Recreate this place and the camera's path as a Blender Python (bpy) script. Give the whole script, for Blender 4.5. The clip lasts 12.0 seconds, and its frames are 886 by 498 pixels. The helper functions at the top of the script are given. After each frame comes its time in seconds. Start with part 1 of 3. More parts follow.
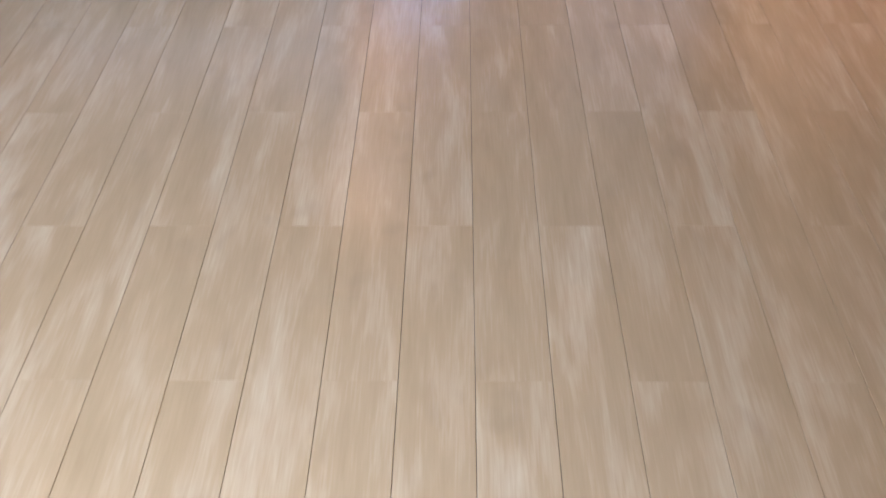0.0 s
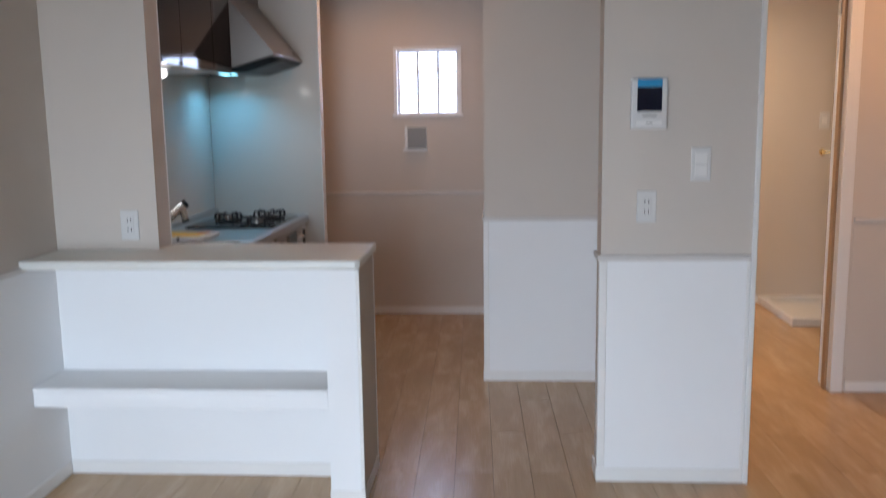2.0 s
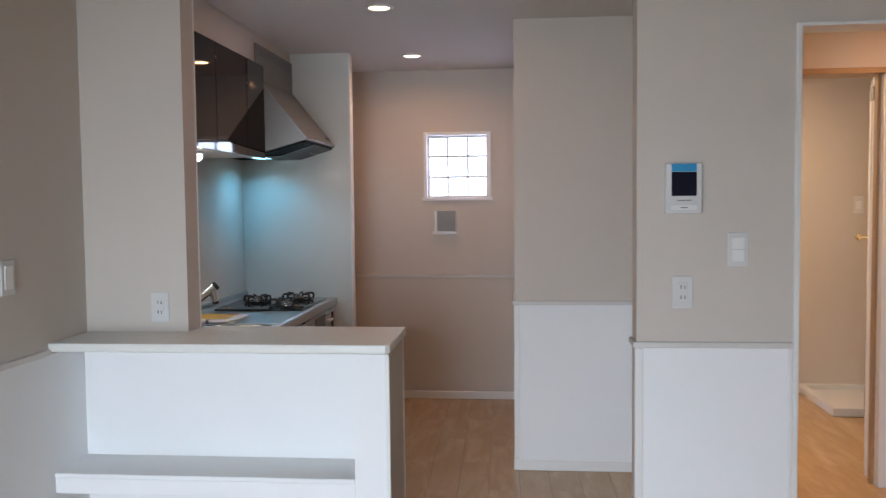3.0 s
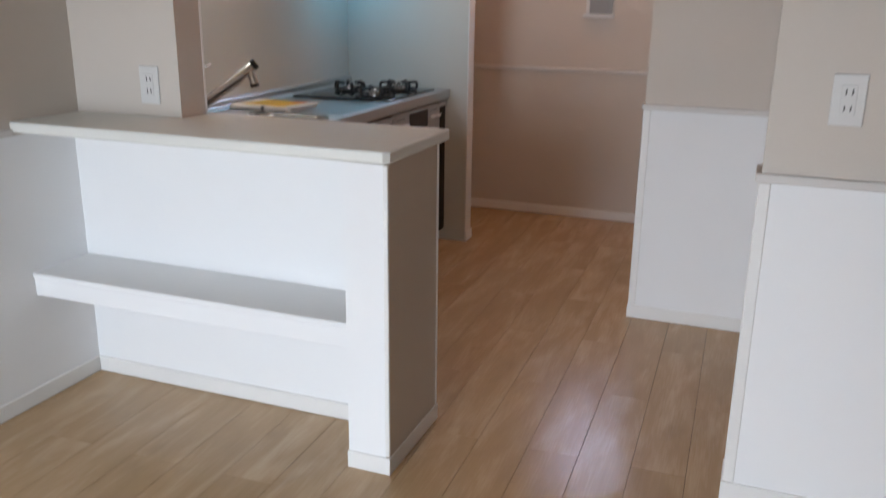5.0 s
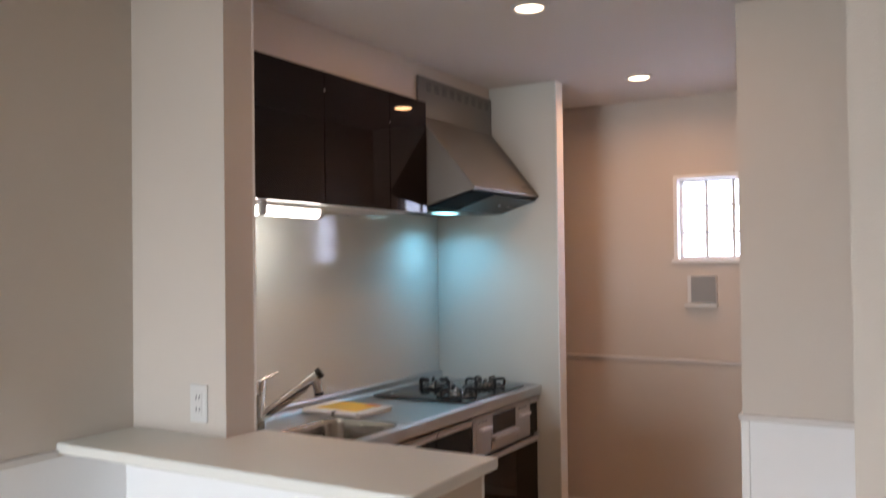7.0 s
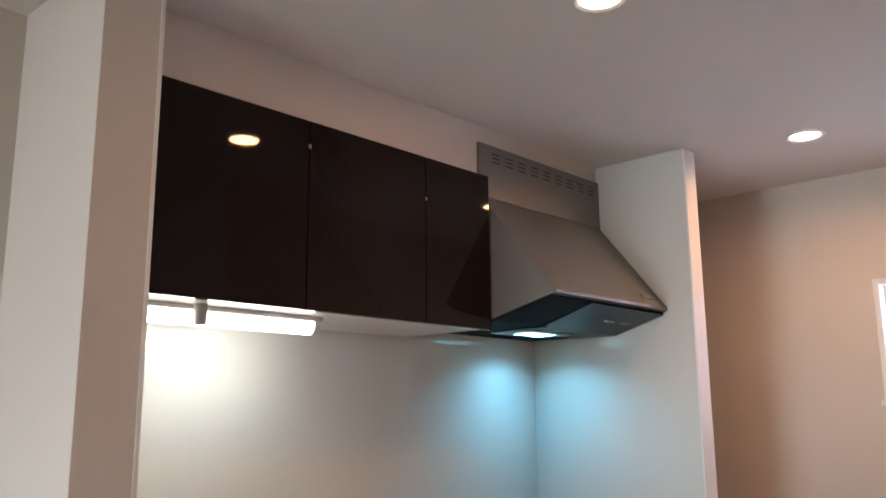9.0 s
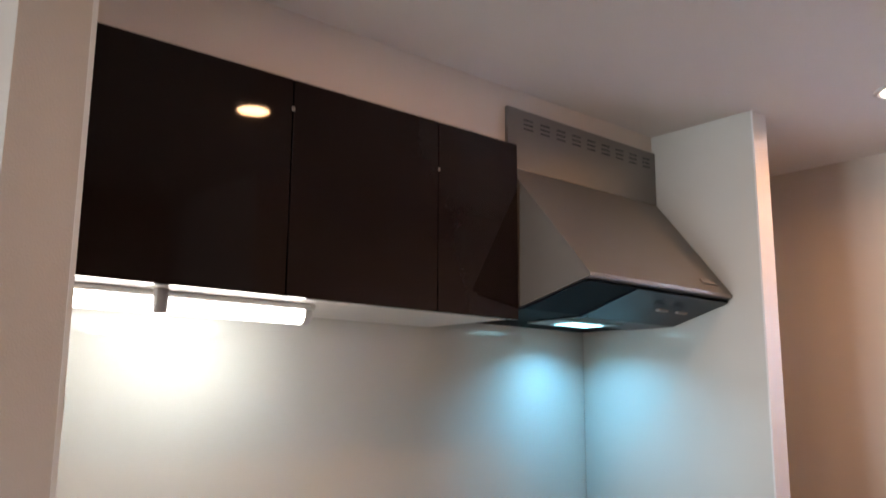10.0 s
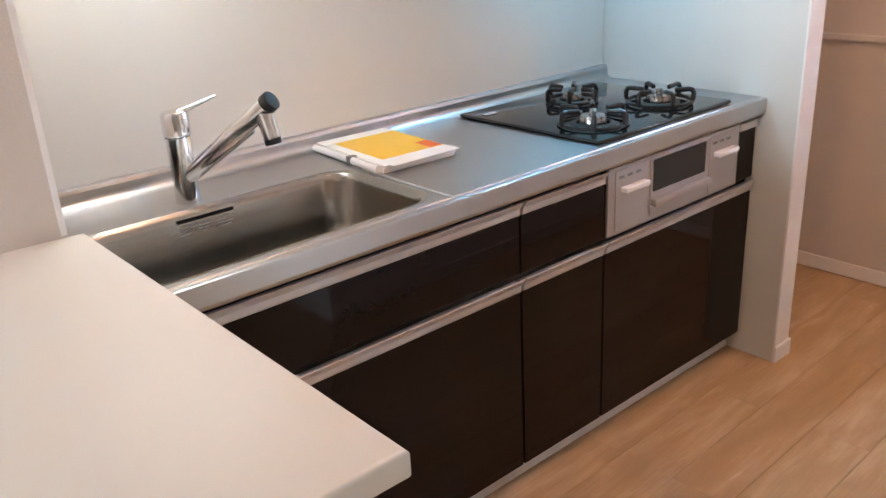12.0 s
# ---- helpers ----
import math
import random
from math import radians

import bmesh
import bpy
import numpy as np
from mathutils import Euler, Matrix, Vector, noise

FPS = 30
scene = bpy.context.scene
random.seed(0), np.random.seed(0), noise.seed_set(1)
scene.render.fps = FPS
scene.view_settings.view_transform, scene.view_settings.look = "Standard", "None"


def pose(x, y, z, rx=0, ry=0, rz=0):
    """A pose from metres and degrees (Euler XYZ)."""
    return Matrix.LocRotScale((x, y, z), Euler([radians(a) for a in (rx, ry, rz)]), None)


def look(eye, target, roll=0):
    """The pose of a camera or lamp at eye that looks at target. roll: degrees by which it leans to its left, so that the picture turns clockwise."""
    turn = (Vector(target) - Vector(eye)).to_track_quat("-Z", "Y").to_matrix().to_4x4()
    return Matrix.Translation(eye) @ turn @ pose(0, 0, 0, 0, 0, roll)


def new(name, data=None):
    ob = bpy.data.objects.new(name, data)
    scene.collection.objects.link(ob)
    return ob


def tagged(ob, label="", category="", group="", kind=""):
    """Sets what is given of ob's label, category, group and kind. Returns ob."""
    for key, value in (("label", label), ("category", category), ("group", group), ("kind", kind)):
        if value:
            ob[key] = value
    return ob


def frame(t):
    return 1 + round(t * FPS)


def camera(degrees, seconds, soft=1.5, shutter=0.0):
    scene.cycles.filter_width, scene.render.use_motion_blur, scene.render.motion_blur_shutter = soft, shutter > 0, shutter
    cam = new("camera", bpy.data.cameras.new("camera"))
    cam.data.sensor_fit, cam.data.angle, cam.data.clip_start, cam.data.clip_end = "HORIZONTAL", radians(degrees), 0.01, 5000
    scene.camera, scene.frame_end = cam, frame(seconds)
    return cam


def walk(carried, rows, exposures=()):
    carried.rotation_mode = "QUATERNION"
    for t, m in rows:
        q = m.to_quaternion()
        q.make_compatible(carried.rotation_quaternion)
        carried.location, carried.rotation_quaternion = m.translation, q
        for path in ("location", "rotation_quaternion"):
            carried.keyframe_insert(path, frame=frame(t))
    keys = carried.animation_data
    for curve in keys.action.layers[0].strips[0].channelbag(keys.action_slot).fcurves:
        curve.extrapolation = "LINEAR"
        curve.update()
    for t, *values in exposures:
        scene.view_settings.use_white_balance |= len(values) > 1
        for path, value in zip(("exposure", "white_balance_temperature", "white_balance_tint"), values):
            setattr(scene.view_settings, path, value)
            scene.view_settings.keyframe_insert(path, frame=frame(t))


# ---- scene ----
cam = camera(55.6, 12.0, soft=1.3, shutter=0.4)
PATH = [
    (0, (0.179, 2.138, 1.408), (0.104, 3.533, -0.024), -1.2),
    (0.5, (0.185, 2.14, 1.427), (0.108, 3.698, 0.176), -2.1),
    (1, (0.156, 2.115, 1.404), (0.087, 3.837, 0.388), -1.9),
    (1.5, (0.162, 2.096, 1.424), (0.051, 3.967, 0.725), -1.8),
    (2, (0.148, 2.122, 1.443), (0.021, 4.094, 1.137), -0.8),
    (2.5, (0.144, 2.137, 1.451), (0.032, 4.131, 1.331), -0.0),
    (3, (0.124, 2.161, 1.446), (-0.064, 4.149, 1.335), -0.6),
    (4.8, (0.507, 3.036, 1.349), (-0.111, 4.879, 0.881), 1.3),
    (5, (0.541, 3.162, 1.325), (-0.14, 4.952, 0.748), 0.7),
    (5.5, (0.648, 3.425, 1.336), (-0.107, 5.128, 0.607), 1.4),
    (6, (0.672, 3.464, 1.382), (-0.177, 5.178, 0.797), 0.3),
    (6.5, (0.686, 3.452, 1.432), (-0.244, 5.195, 1.119), -0.3),
    (7, (0.695, 3.482, 1.47), (-0.317, 5.206, 1.505), -0.7),
    (7.2, (0.682, 3.555, 1.47), (-0.225, 5.335, 1.575), -0.0),
    (8.8, (0.445, 4.573, 1.409), (-0.873, 6.042, 1.73), -0.2),
    (9, (0.399, 4.673, 1.433), (-0.931, 6.115, 1.824), -0.5),
    (9.5, (0.36, 4.889, 1.467), (-1.055, 6.232, 1.909), -0.5),
    (10, (0.323, 5.05, 1.468), (-1.163, 6.338, 1.832), 0.4),
    (10.5, (0.248, 5.116, 1.45), (-1.273, 6.414, 1.51), 0.5),
    (11, (0.196, 5.122, 1.397), (-1.3, 6.403, 1.049), -0.1),
    (11.5, (0.182, 5.14, 1.398), (-1.294, 6.324, 0.751), -1.2),
    (12, (0.177, 5.159, 1.397), (-1.249, 6.349, 0.654), -3.2),
]

EXPOSURE = [(0.0, 0.27, 5500, 13), (0.5, 0.27, 5500, 13), (1.0, -0.08, 5700, 14), (1.5, -0.33, 5950, 11), (2.0, -0.55, 6400, 12), (2.5, -0.52, 6650, 12), (3.2, -0.47, 6600, 11),
            (5.0, -0.4, 6900, 13), (6.0, -0.3, 7100, 13), (7.0, -0.15, 7300, 14), (9.5, 0.15, 7000, 11), (10.5, 0.25, 7000, 13), (11.0, 0.4, 6900, 12), (11.5, 0.8, 6600, 10), (12.0, 0.98, 6600, 10)]
walk(cam, [(t, look(eye, target, roll)) for t, eye, target, roll in PATH], EXPOSURE)

# ---- light ----
world = bpy.data.worlds.new("world")
scene.world = world
world.use_nodes = True
wn = world.node_tree
sky = wn.nodes.new("ShaderNodeTexSky")
sky.sky_type, sky.sun_disc = "NISHITA", False
sky.sun_elevation, sky.sun_rotation = radians(40), radians(150)
wn.links.new(sky.outputs[0], wn.nodes["Background"].inputs[0])
wn.nodes["Background"].inputs[1].default_value = 0.1


def lamp(name, kind, m, power, colour, size=0.1, size_y=None, angle=None, blend=0.5):
    data = bpy.data.lights.new(name, kind)
    data.energy, data.color = power, colour
    if kind == "AREA":
        data.shape = "RECTANGLE" if size_y else "DISK"
        data.size = size
        if size_y:
            data.size_y = size_y
    if kind in ("SPOT", "POINT"):
        data.shadow_soft_size = size
    if kind == "SPOT":
        data.spot_size, data.spot_blend = radians(angle), blend
    ob = new(name, data)
    ob.matrix_basis = m
    return ob


sun = bpy.data.lights.new("sun", "SUN")
sun.energy, sun.angle, sun.color = 1.0, radians(10), (1.0, 0.96, 0.9)
new("sun", sun).matrix_basis = look((4, -8, 9), (0, 0, 0))

WARM = (1.0, 0.53, 0.27)
DAY = (0.705, 0.85, 1.0)
YB = 0.5                                   # the living room's window wall
lamp("window_daylight", "AREA", look((-0.74, YB + 0.03, 1.0), (-0.45, 4, -0.5)), 86, DAY, 1.5, 1.8).data.spread = radians(104)
DOWNLIGHTS = ((-0.565, 6.27), (-0.582, 7.63))
for (x, y), power, spread in zip(DOWNLIGHTS, (4.6, 4.4), (180, 165)):
    lamp("downlight_lamp", "AREA", pose(x, y, 2.388), power, WARM, 0.10).data.spread = radians(spread)
HALL = (2.1, 5.68)
lamp("hall_lamp", "AREA", pose(*HALL, 2.388), 15, (1.0, 0.50, 0.20), 0.12)
lamp("washroom_lamp", "AREA", pose(1.5, 7.6, 2.388), 38, (1.0, 0.72, 0.45), 0.1)
lamp("hood_lamp", "AREA", pose(-1.475, 7.22, 1.7235), 2.0, (0.19, 0.62, 1.0), 0.09).data.spread = radians(140)
lamp("tube_lamp", "AREA", pose(-1.46, 5.91, 1.648, 0, 28, 0), 0.85, (0.86, 0.965, 1.0), 0.03, 0.28)

# ---- materials ----
def material(name, colour, rough=0.5, metal=0.0, bump=0.0, bump_scale=200.0, var=0.06, var_scale=2.5,
             spec=0.5, coat=0.0, emit=0.0, stretch=None, rough_var=0.05):
    """A principled surface with variation at two scales and fine relief."""
    mat = bpy.data.materials.new(name)
    mat.use_nodes = True
    nt = mat.node_tree
    b = nt.nodes["Principled BSDF"]
    b.inputs["Roughness"].default_value, b.inputs["Metallic"].default_value = rough, metal
    b.inputs["Specular IOR Level"].default_value, b.inputs["Coat Weight"].default_value = spec, coat
    b.inputs["Coat Roughness"].default_value = 0.05
    tc = nt.nodes.new("ShaderNodeTexCoord")
    mp = nt.nodes.new("ShaderNodeMapping")
    mp.inputs["Scale"].default_value = stretch or (1, 1, 1)
    nt.links.new(tc.outputs["Object"], mp.inputs["Vector"])
    big, fine = nt.nodes.new("ShaderNodeTexNoise"), nt.nodes.new("ShaderNodeTexNoise")
    big.inputs["Scale"].default_value, big.inputs["Detail"].default_value = var_scale, 4
    fine.inputs["Scale"].default_value, fine.inputs["Detail"].default_value = bump_scale, 3
    for n in (big, fine):
        nt.links.new(mp.outputs[0], n.inputs["Vector"])
    mix = nt.nodes.new("ShaderNodeMix")
    mix.data_type = "RGBA"
    mix.inputs["A"].default_value = (*[c * (1 - var) for c in colour], 1)
    mix.inputs["B"].default_value = (*[min(1, c * (1 + var)) for c in colour], 1)
    add = nt.nodes.new("ShaderNodeMath")
    add.operation = "MULTIPLY_ADD"
    nt.links.new(fine.outputs[0], add.inputs[0])
    add.inputs[1].default_value = 0.4
    sub = nt.nodes.new("ShaderNodeMath")
    sub.operation = "SUBTRACT"
    nt.links.new(big.outputs[0], sub.inputs[0])
    sub.inputs[1].default_value = 0.2
    nt.links.new(sub.outputs[0], add.inputs[2])
    nt.links.new(add.outputs[0], mix.inputs["Factor"])
    nt.links.new(mix.outputs["Result"], b.inputs["Base Color"])
    rr = nt.nodes.new("ShaderNodeMapRange")
    rr.inputs["To Min"].default_value, rr.inputs["To Max"].default_value = max(0.02, rough - rough_var), min(1, rough + rough_var)
    nt.links.new(big.outputs[0], rr.inputs["Value"])
    nt.links.new(rr.outputs[0], b.inputs["Roughness"])
    if bump:
        bp = nt.nodes.new("ShaderNodeBump")
        bp.inputs["Strength"].default_value, bp.inputs["Distance"].default_value = bump, 0.002
        nt.links.new(fine.outputs[0], bp.inputs["Height"])
        nt.links.new(bp.outputs[0], b.inputs["Normal"])
    if emit:
        b.inputs["Emission Color"].default_value = (*colour, 1)
        b.inputs["Emission Strength"].default_value = emit
    return mat


def wood_floor():
    mat = bpy.data.materials.new("pale_maple_flooring")
    mat.use_nodes = True
    nt = mat.node_tree
    b = nt.nodes["Principled BSDF"]
    tc, info = nt.nodes.new("ShaderNodeTexCoord"), nt.nodes.new("ShaderNodeObjectInfo")
    off = nt.nodes.new("ShaderNodeVectorMath")
    off.operation = "SCALE"
    off.inputs[0].default_value = (13.7, 7.1, 3.3)
    geo = nt.nodes.new("ShaderNodeNewGeometry")
    rnd = nt.nodes.new("ShaderNodeMath")
    rnd.operation = "ADD"
    nt.links.new(info.outputs["Random"], rnd.inputs[0])
    nt.links.new(geo.outputs["Random Per Island"], rnd.inputs[1])
    frac = nt.nodes.new("ShaderNodeMath")
    frac.operation = "FRACT"
    nt.links.new(rnd.outputs[0], frac.inputs[0])
    nt.links.new(frac.outputs[0], off.inputs["Scale"])
    addv = nt.nodes.new("ShaderNodeVectorMath")
    nt.links.new(tc.outputs["Object"], addv.inputs[0])
    nt.links.new(off.outputs[0], addv.inputs[1])

    def grain(scale, stretch, detail, distort):
        mp, n = nt.nodes.new("ShaderNodeMapping"), nt.nodes.new("ShaderNodeTexNoise")
        mp.inputs["Scale"].default_value = stretch
        n.inputs["Scale"].default_value, n.inputs["Detail"].default_value, n.inputs["Distortion"].default_value = scale, detail, distort
        nt.links.new(addv.outputs[0], mp.inputs[0])
        nt.links.new(mp.outputs[0], n.inputs["Vector"])
        return n
    broad, fine = grain(3.0, (4.5, 0.8, 1), 3, 0.5), grain(30.0, (6, 0.35, 1), 5, 0.3)
    knots = grain(5.0, (2.2, 1.2, 1), 2, 0.2)
    ramp = nt.nodes.new("ShaderNodeValToRGB")
    e = ramp.color_ramp.elements
    e[0].position, e[0].color = 0.20, (0.385, 0.243, 0.124, 1)
    e[1].position, e[1].color = 0.76, (0.60, 0.43, 0.27, 1)
    mid = e.new(0.5)
    mid.color = (0.47, 0.305, 0.164, 1)
    mixf = nt.nodes.new("ShaderNodeMath")
    mixf.operation = "MULTIPLY_ADD"
    nt.links.new(fine.outputs[0], mixf.inputs[0])
    mixf.inputs[1].default_value, mixf.inputs[2].default_value = 0.3, -0.05
    m2 = nt.nodes.new("ShaderNodeMath")
    m2.operation = "MULTIPLY_ADD"
    nt.links.new(broad.outputs[0], m2.inputs[0])
    m2.inputs[1].default_value = 0.75
    nt.links.new(mixf.outputs[0], m2.inputs[2])
    m3 = nt.nodes.new("ShaderNodeMath")
    m3.operation = "MULTIPLY_ADD"
    nt.links.new(frac.outputs[0], m3.inputs[0])
    m3.inputs[1].default_value = 0.085
    m3.inputs[2].default_value = -0.012
    m4 = nt.nodes.new("ShaderNodeMath")
    nt.links.new(m2.outputs[0], m4.inputs[0])
    nt.links.new(m3.outputs[0], m4.inputs[1])
    nt.links.new(m4.outputs[0], ramp.inputs[0])
    kr = nt.nodes.new("ShaderNodeMapRange")
    kr.inputs["From Min"].default_value, kr.inputs["From Max"].default_value = 0.62, 0.8
    kr.inputs["To Max"].default_value = 0.3
    nt.links.new(knots.outputs[0], kr.inputs[0])
    mk = nt.nodes.new("ShaderNodeMix")
    mk.data_type = "RGBA"
    nt.links.new(kr.outputs[0], mk.inputs["Factor"])
    nt.links.new(ramp.outputs[0], mk.inputs["A"])
    mk.inputs["B"].default_value = (0.30, 0.185, 0.105, 1)
    nt.links.new(mk.outputs["Result"], b.inputs["Base Color"])
    rr = nt.nodes.new("ShaderNodeMapRange")
    rr.inputs["To Min"].default_value, rr.inputs["To Max"].default_value = 0.22, 0.29
    nt.links.new(broad.outputs[0], rr.inputs[0])
    nt.links.new(rr.outputs[0], b.inputs["Roughness"])
    bp = nt.nodes.new("ShaderNodeBump")
    bp.inputs["Strength"].default_value, bp.inputs["Distance"].default_value = 0.06, 0.001
    nt.links.new(fine.outputs[0], bp.inputs["Height"])
    nt.links.new(bp.outputs[0], b.inputs["Normal"])
    return mat


def glass(name, rough=0.0, colour=(1, 1, 1)):
    mat = bpy.data.materials.new(name)
    mat.use_nodes = True
    b = mat.node_tree.nodes["Principled BSDF"]
    b.inputs["Base Color"].default_value = (*colour, 1)
    b.inputs["Transmission Weight"].default_value = 1
    b.inputs["Roughness"].default_value = rough
    return mat


def glow(name, colour, strength):
    mat = bpy.data.materials.new(name)
    mat.use_nodes = True
    nt = mat.node_tree
    nt.nodes.remove(nt.nodes["Principled BSDF"])
    em = nt.nodes.new("ShaderNodeEmission")
    em.inputs[0].default_value, em.inputs[1].default_value = (*colour, 1), strength
    nt.links.new(em.outputs[0], nt.nodes["Material Output"].inputs[0])
    return mat


WALLPAPER = material("beige_white_wallpaper", (0.62, 0.56, 0.503), 0.85, bump=0.35, bump_scale=260, var=0.02, spec=0.25)
DADO = material("white_dado_wallpaper", (0.86, 0.86, 0.865), 0.7, bump=0.3, bump_scale=320, var=0.015, spec=0.3)
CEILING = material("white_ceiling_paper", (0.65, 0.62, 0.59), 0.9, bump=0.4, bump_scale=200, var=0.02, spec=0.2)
TRIM = material("white_painted_trim", (0.80, 0.785, 0.765), 0.45, bump=0.08, bump_scale=120, var=0.02)
BARTOP = material("ivory_laminate", (0.76, 0.76, 0.72), 0.40, bump=0.05, bump_scale=300, var=0.02)
WHITEPLASTIC = material("white_plastic", (0.67, 0.66, 0.645), 0.35, var=0.02)
RAILPAINT = material("greyish_beige_rail", (0.63, 0.60, 0.575), 0.5, bump=0.08, bump_scale=120, var=0.03)
GREYPLASTIC = material("grey_plastic", (0.30, 0.29, 0.28), 0.5, var=0.05)
SPLASH = material("glossy_white_kitchen_panel", (0.66, 0.66, 0.62), 0.08, bump=0.01, bump_scale=15, var=0.015, rough_var=0.02)
DARKGLOSS = material("dark_brown_gloss_laminate", (0.009, 0.005, 0.0045), 0.035, var=0.15, var_scale=6, rough_var=0.008, spec=0.17)
STEEL = material("brushed_stainless_steel", (0.52, 0.525, 0.53), 0.33, 1.0, bump=0.05, bump_scale=120, var=0.05, stretch=(1, 0.08, 1), rough_var=0.06)
SINKSTEEL = material("satin_sink_steel", (0.40, 0.385, 0.36), 0.21, 1.0, bump=0.05, bump_scale=150, var=0.06, rough_var=0.06)
ALU = material("satin_aluminium", (0.60, 0.60, 0.615), 0.38, 0.45, var=0.03, stretch=(1, 0.1, 1))
HOODGREY = material("silver_grey_painted_steel", (0.18, 0.17, 0.158), 0.36, 0.35, bump=0.02, bump_scale=300, var=0.03)
# near-black colour holds the shade inside the hood's recess
HOODSHADE = material("hood_cavity_shade", (0.006, 0.007, 0.009), 0.6, 0.0, var=0.1, spec=0.03)
HOODGLASS = material("glossy_navy_panel", (0.006, 0.009, 0.017), 0.28, var=0.1, rough_var=0.02, spec=0.12)
CHROME = material("polished_chrome", (0.80, 0.80, 0.80), 0.13, 1.0, var=0.02, rough_var=0.02)
BLACK = material("black_plastic", (0.012, 0.012, 0.013), 0.3, var=0.1)
IRON = material("black_enamel_iron", (0.010, 0.010, 0.011), 0.35, bump=0.15, bump_scale=200, var=0.15)
HOBGLASS = material("black_glass_hob", (0.008, 0.009, 0.011), 0.05, var=0.1, rough_var=0.02)
BURNER = material("grey_burner_metal", (0.36, 0.355, 0.35), 0.22, 0.9, var=0.06)
GRILLSILVER = material("silver_grill_front", (0.47, 0.455, 0.45), 0.36, 0.6, var=0.03)
PAPER = material("white_paper", (0.80, 0.79, 0.77), 0.6, var=0.03)
YELLOW = material("yellow_printed_cover", (0.85, 0.50, 0.03), 0.35, var=0.04, var_scale=20)
ORANGE = material("orange_print", (0.80, 0.14, 0.03), 0.4, var=0.05)
FOILTAB = material("white_protective_film", (0.80, 0.80, 0.82), 0.25, var=0.05)
BLUEFILM = material("blue_film_strip", (0.03, 0.28, 0.52), 0.25, var=0.05)
SCREEN = material("dark_screen", (0.008, 0.010, 0.022), 0.08, var=0.1)
GOLD = material("brass_knob", (0.62, 0.48, 0.25), 0.2, 1.0, var=0.05)
DOORWOOD = material("brown_door_edge", (0.36, 0.22, 0.12), 0.4, var=0.15, var_scale=8, stretch=(4, 4, 0.4))
SUBFLOOR = material("dark_floor_groove", (0.13, 0.09, 0.06), 0.7, var=0.2)
LABELGREY = material("grey_print", (0.16, 0.16, 0.16), 0.6, var=0.1)
KICK = material("grey_white_kickboard", (0.66, 0.65, 0.63), 0.45, var=0.03)
GROUNDMAT = material("grey_ground", (0.22, 0.21, 0.19), 0.9, bump=0.4, bump_scale=60, var=0.15)
FLOOR = wood_floor()
CLEAR = glass("clear_glass")
FROST = glass("frosted_glass", 0.25)
LAMPWARM = glow("warm_lamp_disc", (1.0, 0.80, 0.58), 8)
LAMPCYAN = glow("cyan_led_panel", (0.30, 0.80, 1.0), 7)
LAMPTUBE = glow("white_tube_diffuser", (1.0, 0.99, 0.97), 9)
DAYGLOW = glow("overcast_daylight", (0.56, 0.68, 1.0), 25)


# ---- mesh helpers ----
def box(bm, x0, x1, y0, y1, z0, z1, bevel=0.0, seg=1):
    m = Matrix.LocRotScale(((x0 + x1) / 2, (y0 + y1) / 2, (z0 + z1) / 2), None, (x1 - x0, y1 - y0, z1 - z0))
    vs = bmesh.ops.create_cube(bm, size=1, matrix=m)["verts"]
    if bevel:
        es = {e for v in vs for e in v.link_edges}
        bmesh.ops.bevel(bm, geom=list(es), offset=bevel, segments=seg, affect="EDGES", profile=0.5)
    return bm


def boxes(*rows, bevel=0.0, seg=1):
    bm = bmesh.new()
    for r in rows:
        box(bm, *r, bevel=bevel, seg=seg)
    return bm


def rod(bm, a, b, r0, r1=None, n=20, bevel=0.0):
    a, b = Vector(a), Vector(b)
    d = b - a
    m = Matrix.Translation((a + b) / 2) @ d.to_track_quat("Z", "Y").to_matrix().to_4x4()
    vs = bmesh.ops.create_cone(bm, cap_ends=True, segments=n, radius1=r0, radius2=r0 if r1 is None else r1, depth=d.length, matrix=m)["verts"]
    if bevel:
        es = [e for e in {e for v in vs for e in v.link_edges} if any(len(f.verts) > 4 for f in e.link_faces)]
        bmesh.ops.bevel(bm, geom=es, offset=bevel, segments=2, affect="EDGES", profile=0.5)
    return bm


def prism(bm, profile, y0, y1, axis="y"):
    """An (x, z) outline swept along y."""
    a = [bm.verts.new((x, y0, z)) for x, z in profile]
    b = [bm.verts.new((x, y1, z)) for x, z in profile]
    bm.faces.new(a)
    bm.faces.new(b[::-1])
    for i in range(len(a)):
        j = (i + 1) % len(a)
        bm.faces.new((a[j], a[i], b[i], b[j]))
    bmesh.ops.recalc_face_normals(bm, faces=bm.faces[:])
    return bm


def sweep(bm, points, r, n=8):
    """One round bar, bent through the points, as a single closed mesh."""
    pts = [Vector(p) for p in points]
    side = (pts[-1] - pts[0]).cross(Vector((0, 0, 1))).normalized()
    loops = []
    for i, p in enumerate(pts):
        along = (pts[min(i + 1, len(pts) - 1)] - pts[max(i - 1, 0)]).normalized()
        up = side.cross(along)
        loops.append([bm.verts.new(p + r * (math.cos(2 * math.pi * k / n) * side + math.sin(2 * math.pi * k / n) * up)) for k in range(n)])
    for a, b in zip(loops, loops[1:]):
        for k in range(n):
            bm.faces.new((a[k], a[(k + 1) % n], b[(k + 1) % n], b[k]))
    bm.faces.new(loops[0][::-1])
    bm.faces.new(loops[-1])
    bmesh.ops.recalc_face_normals(bm, faces=bm.faces[:])
    return bm


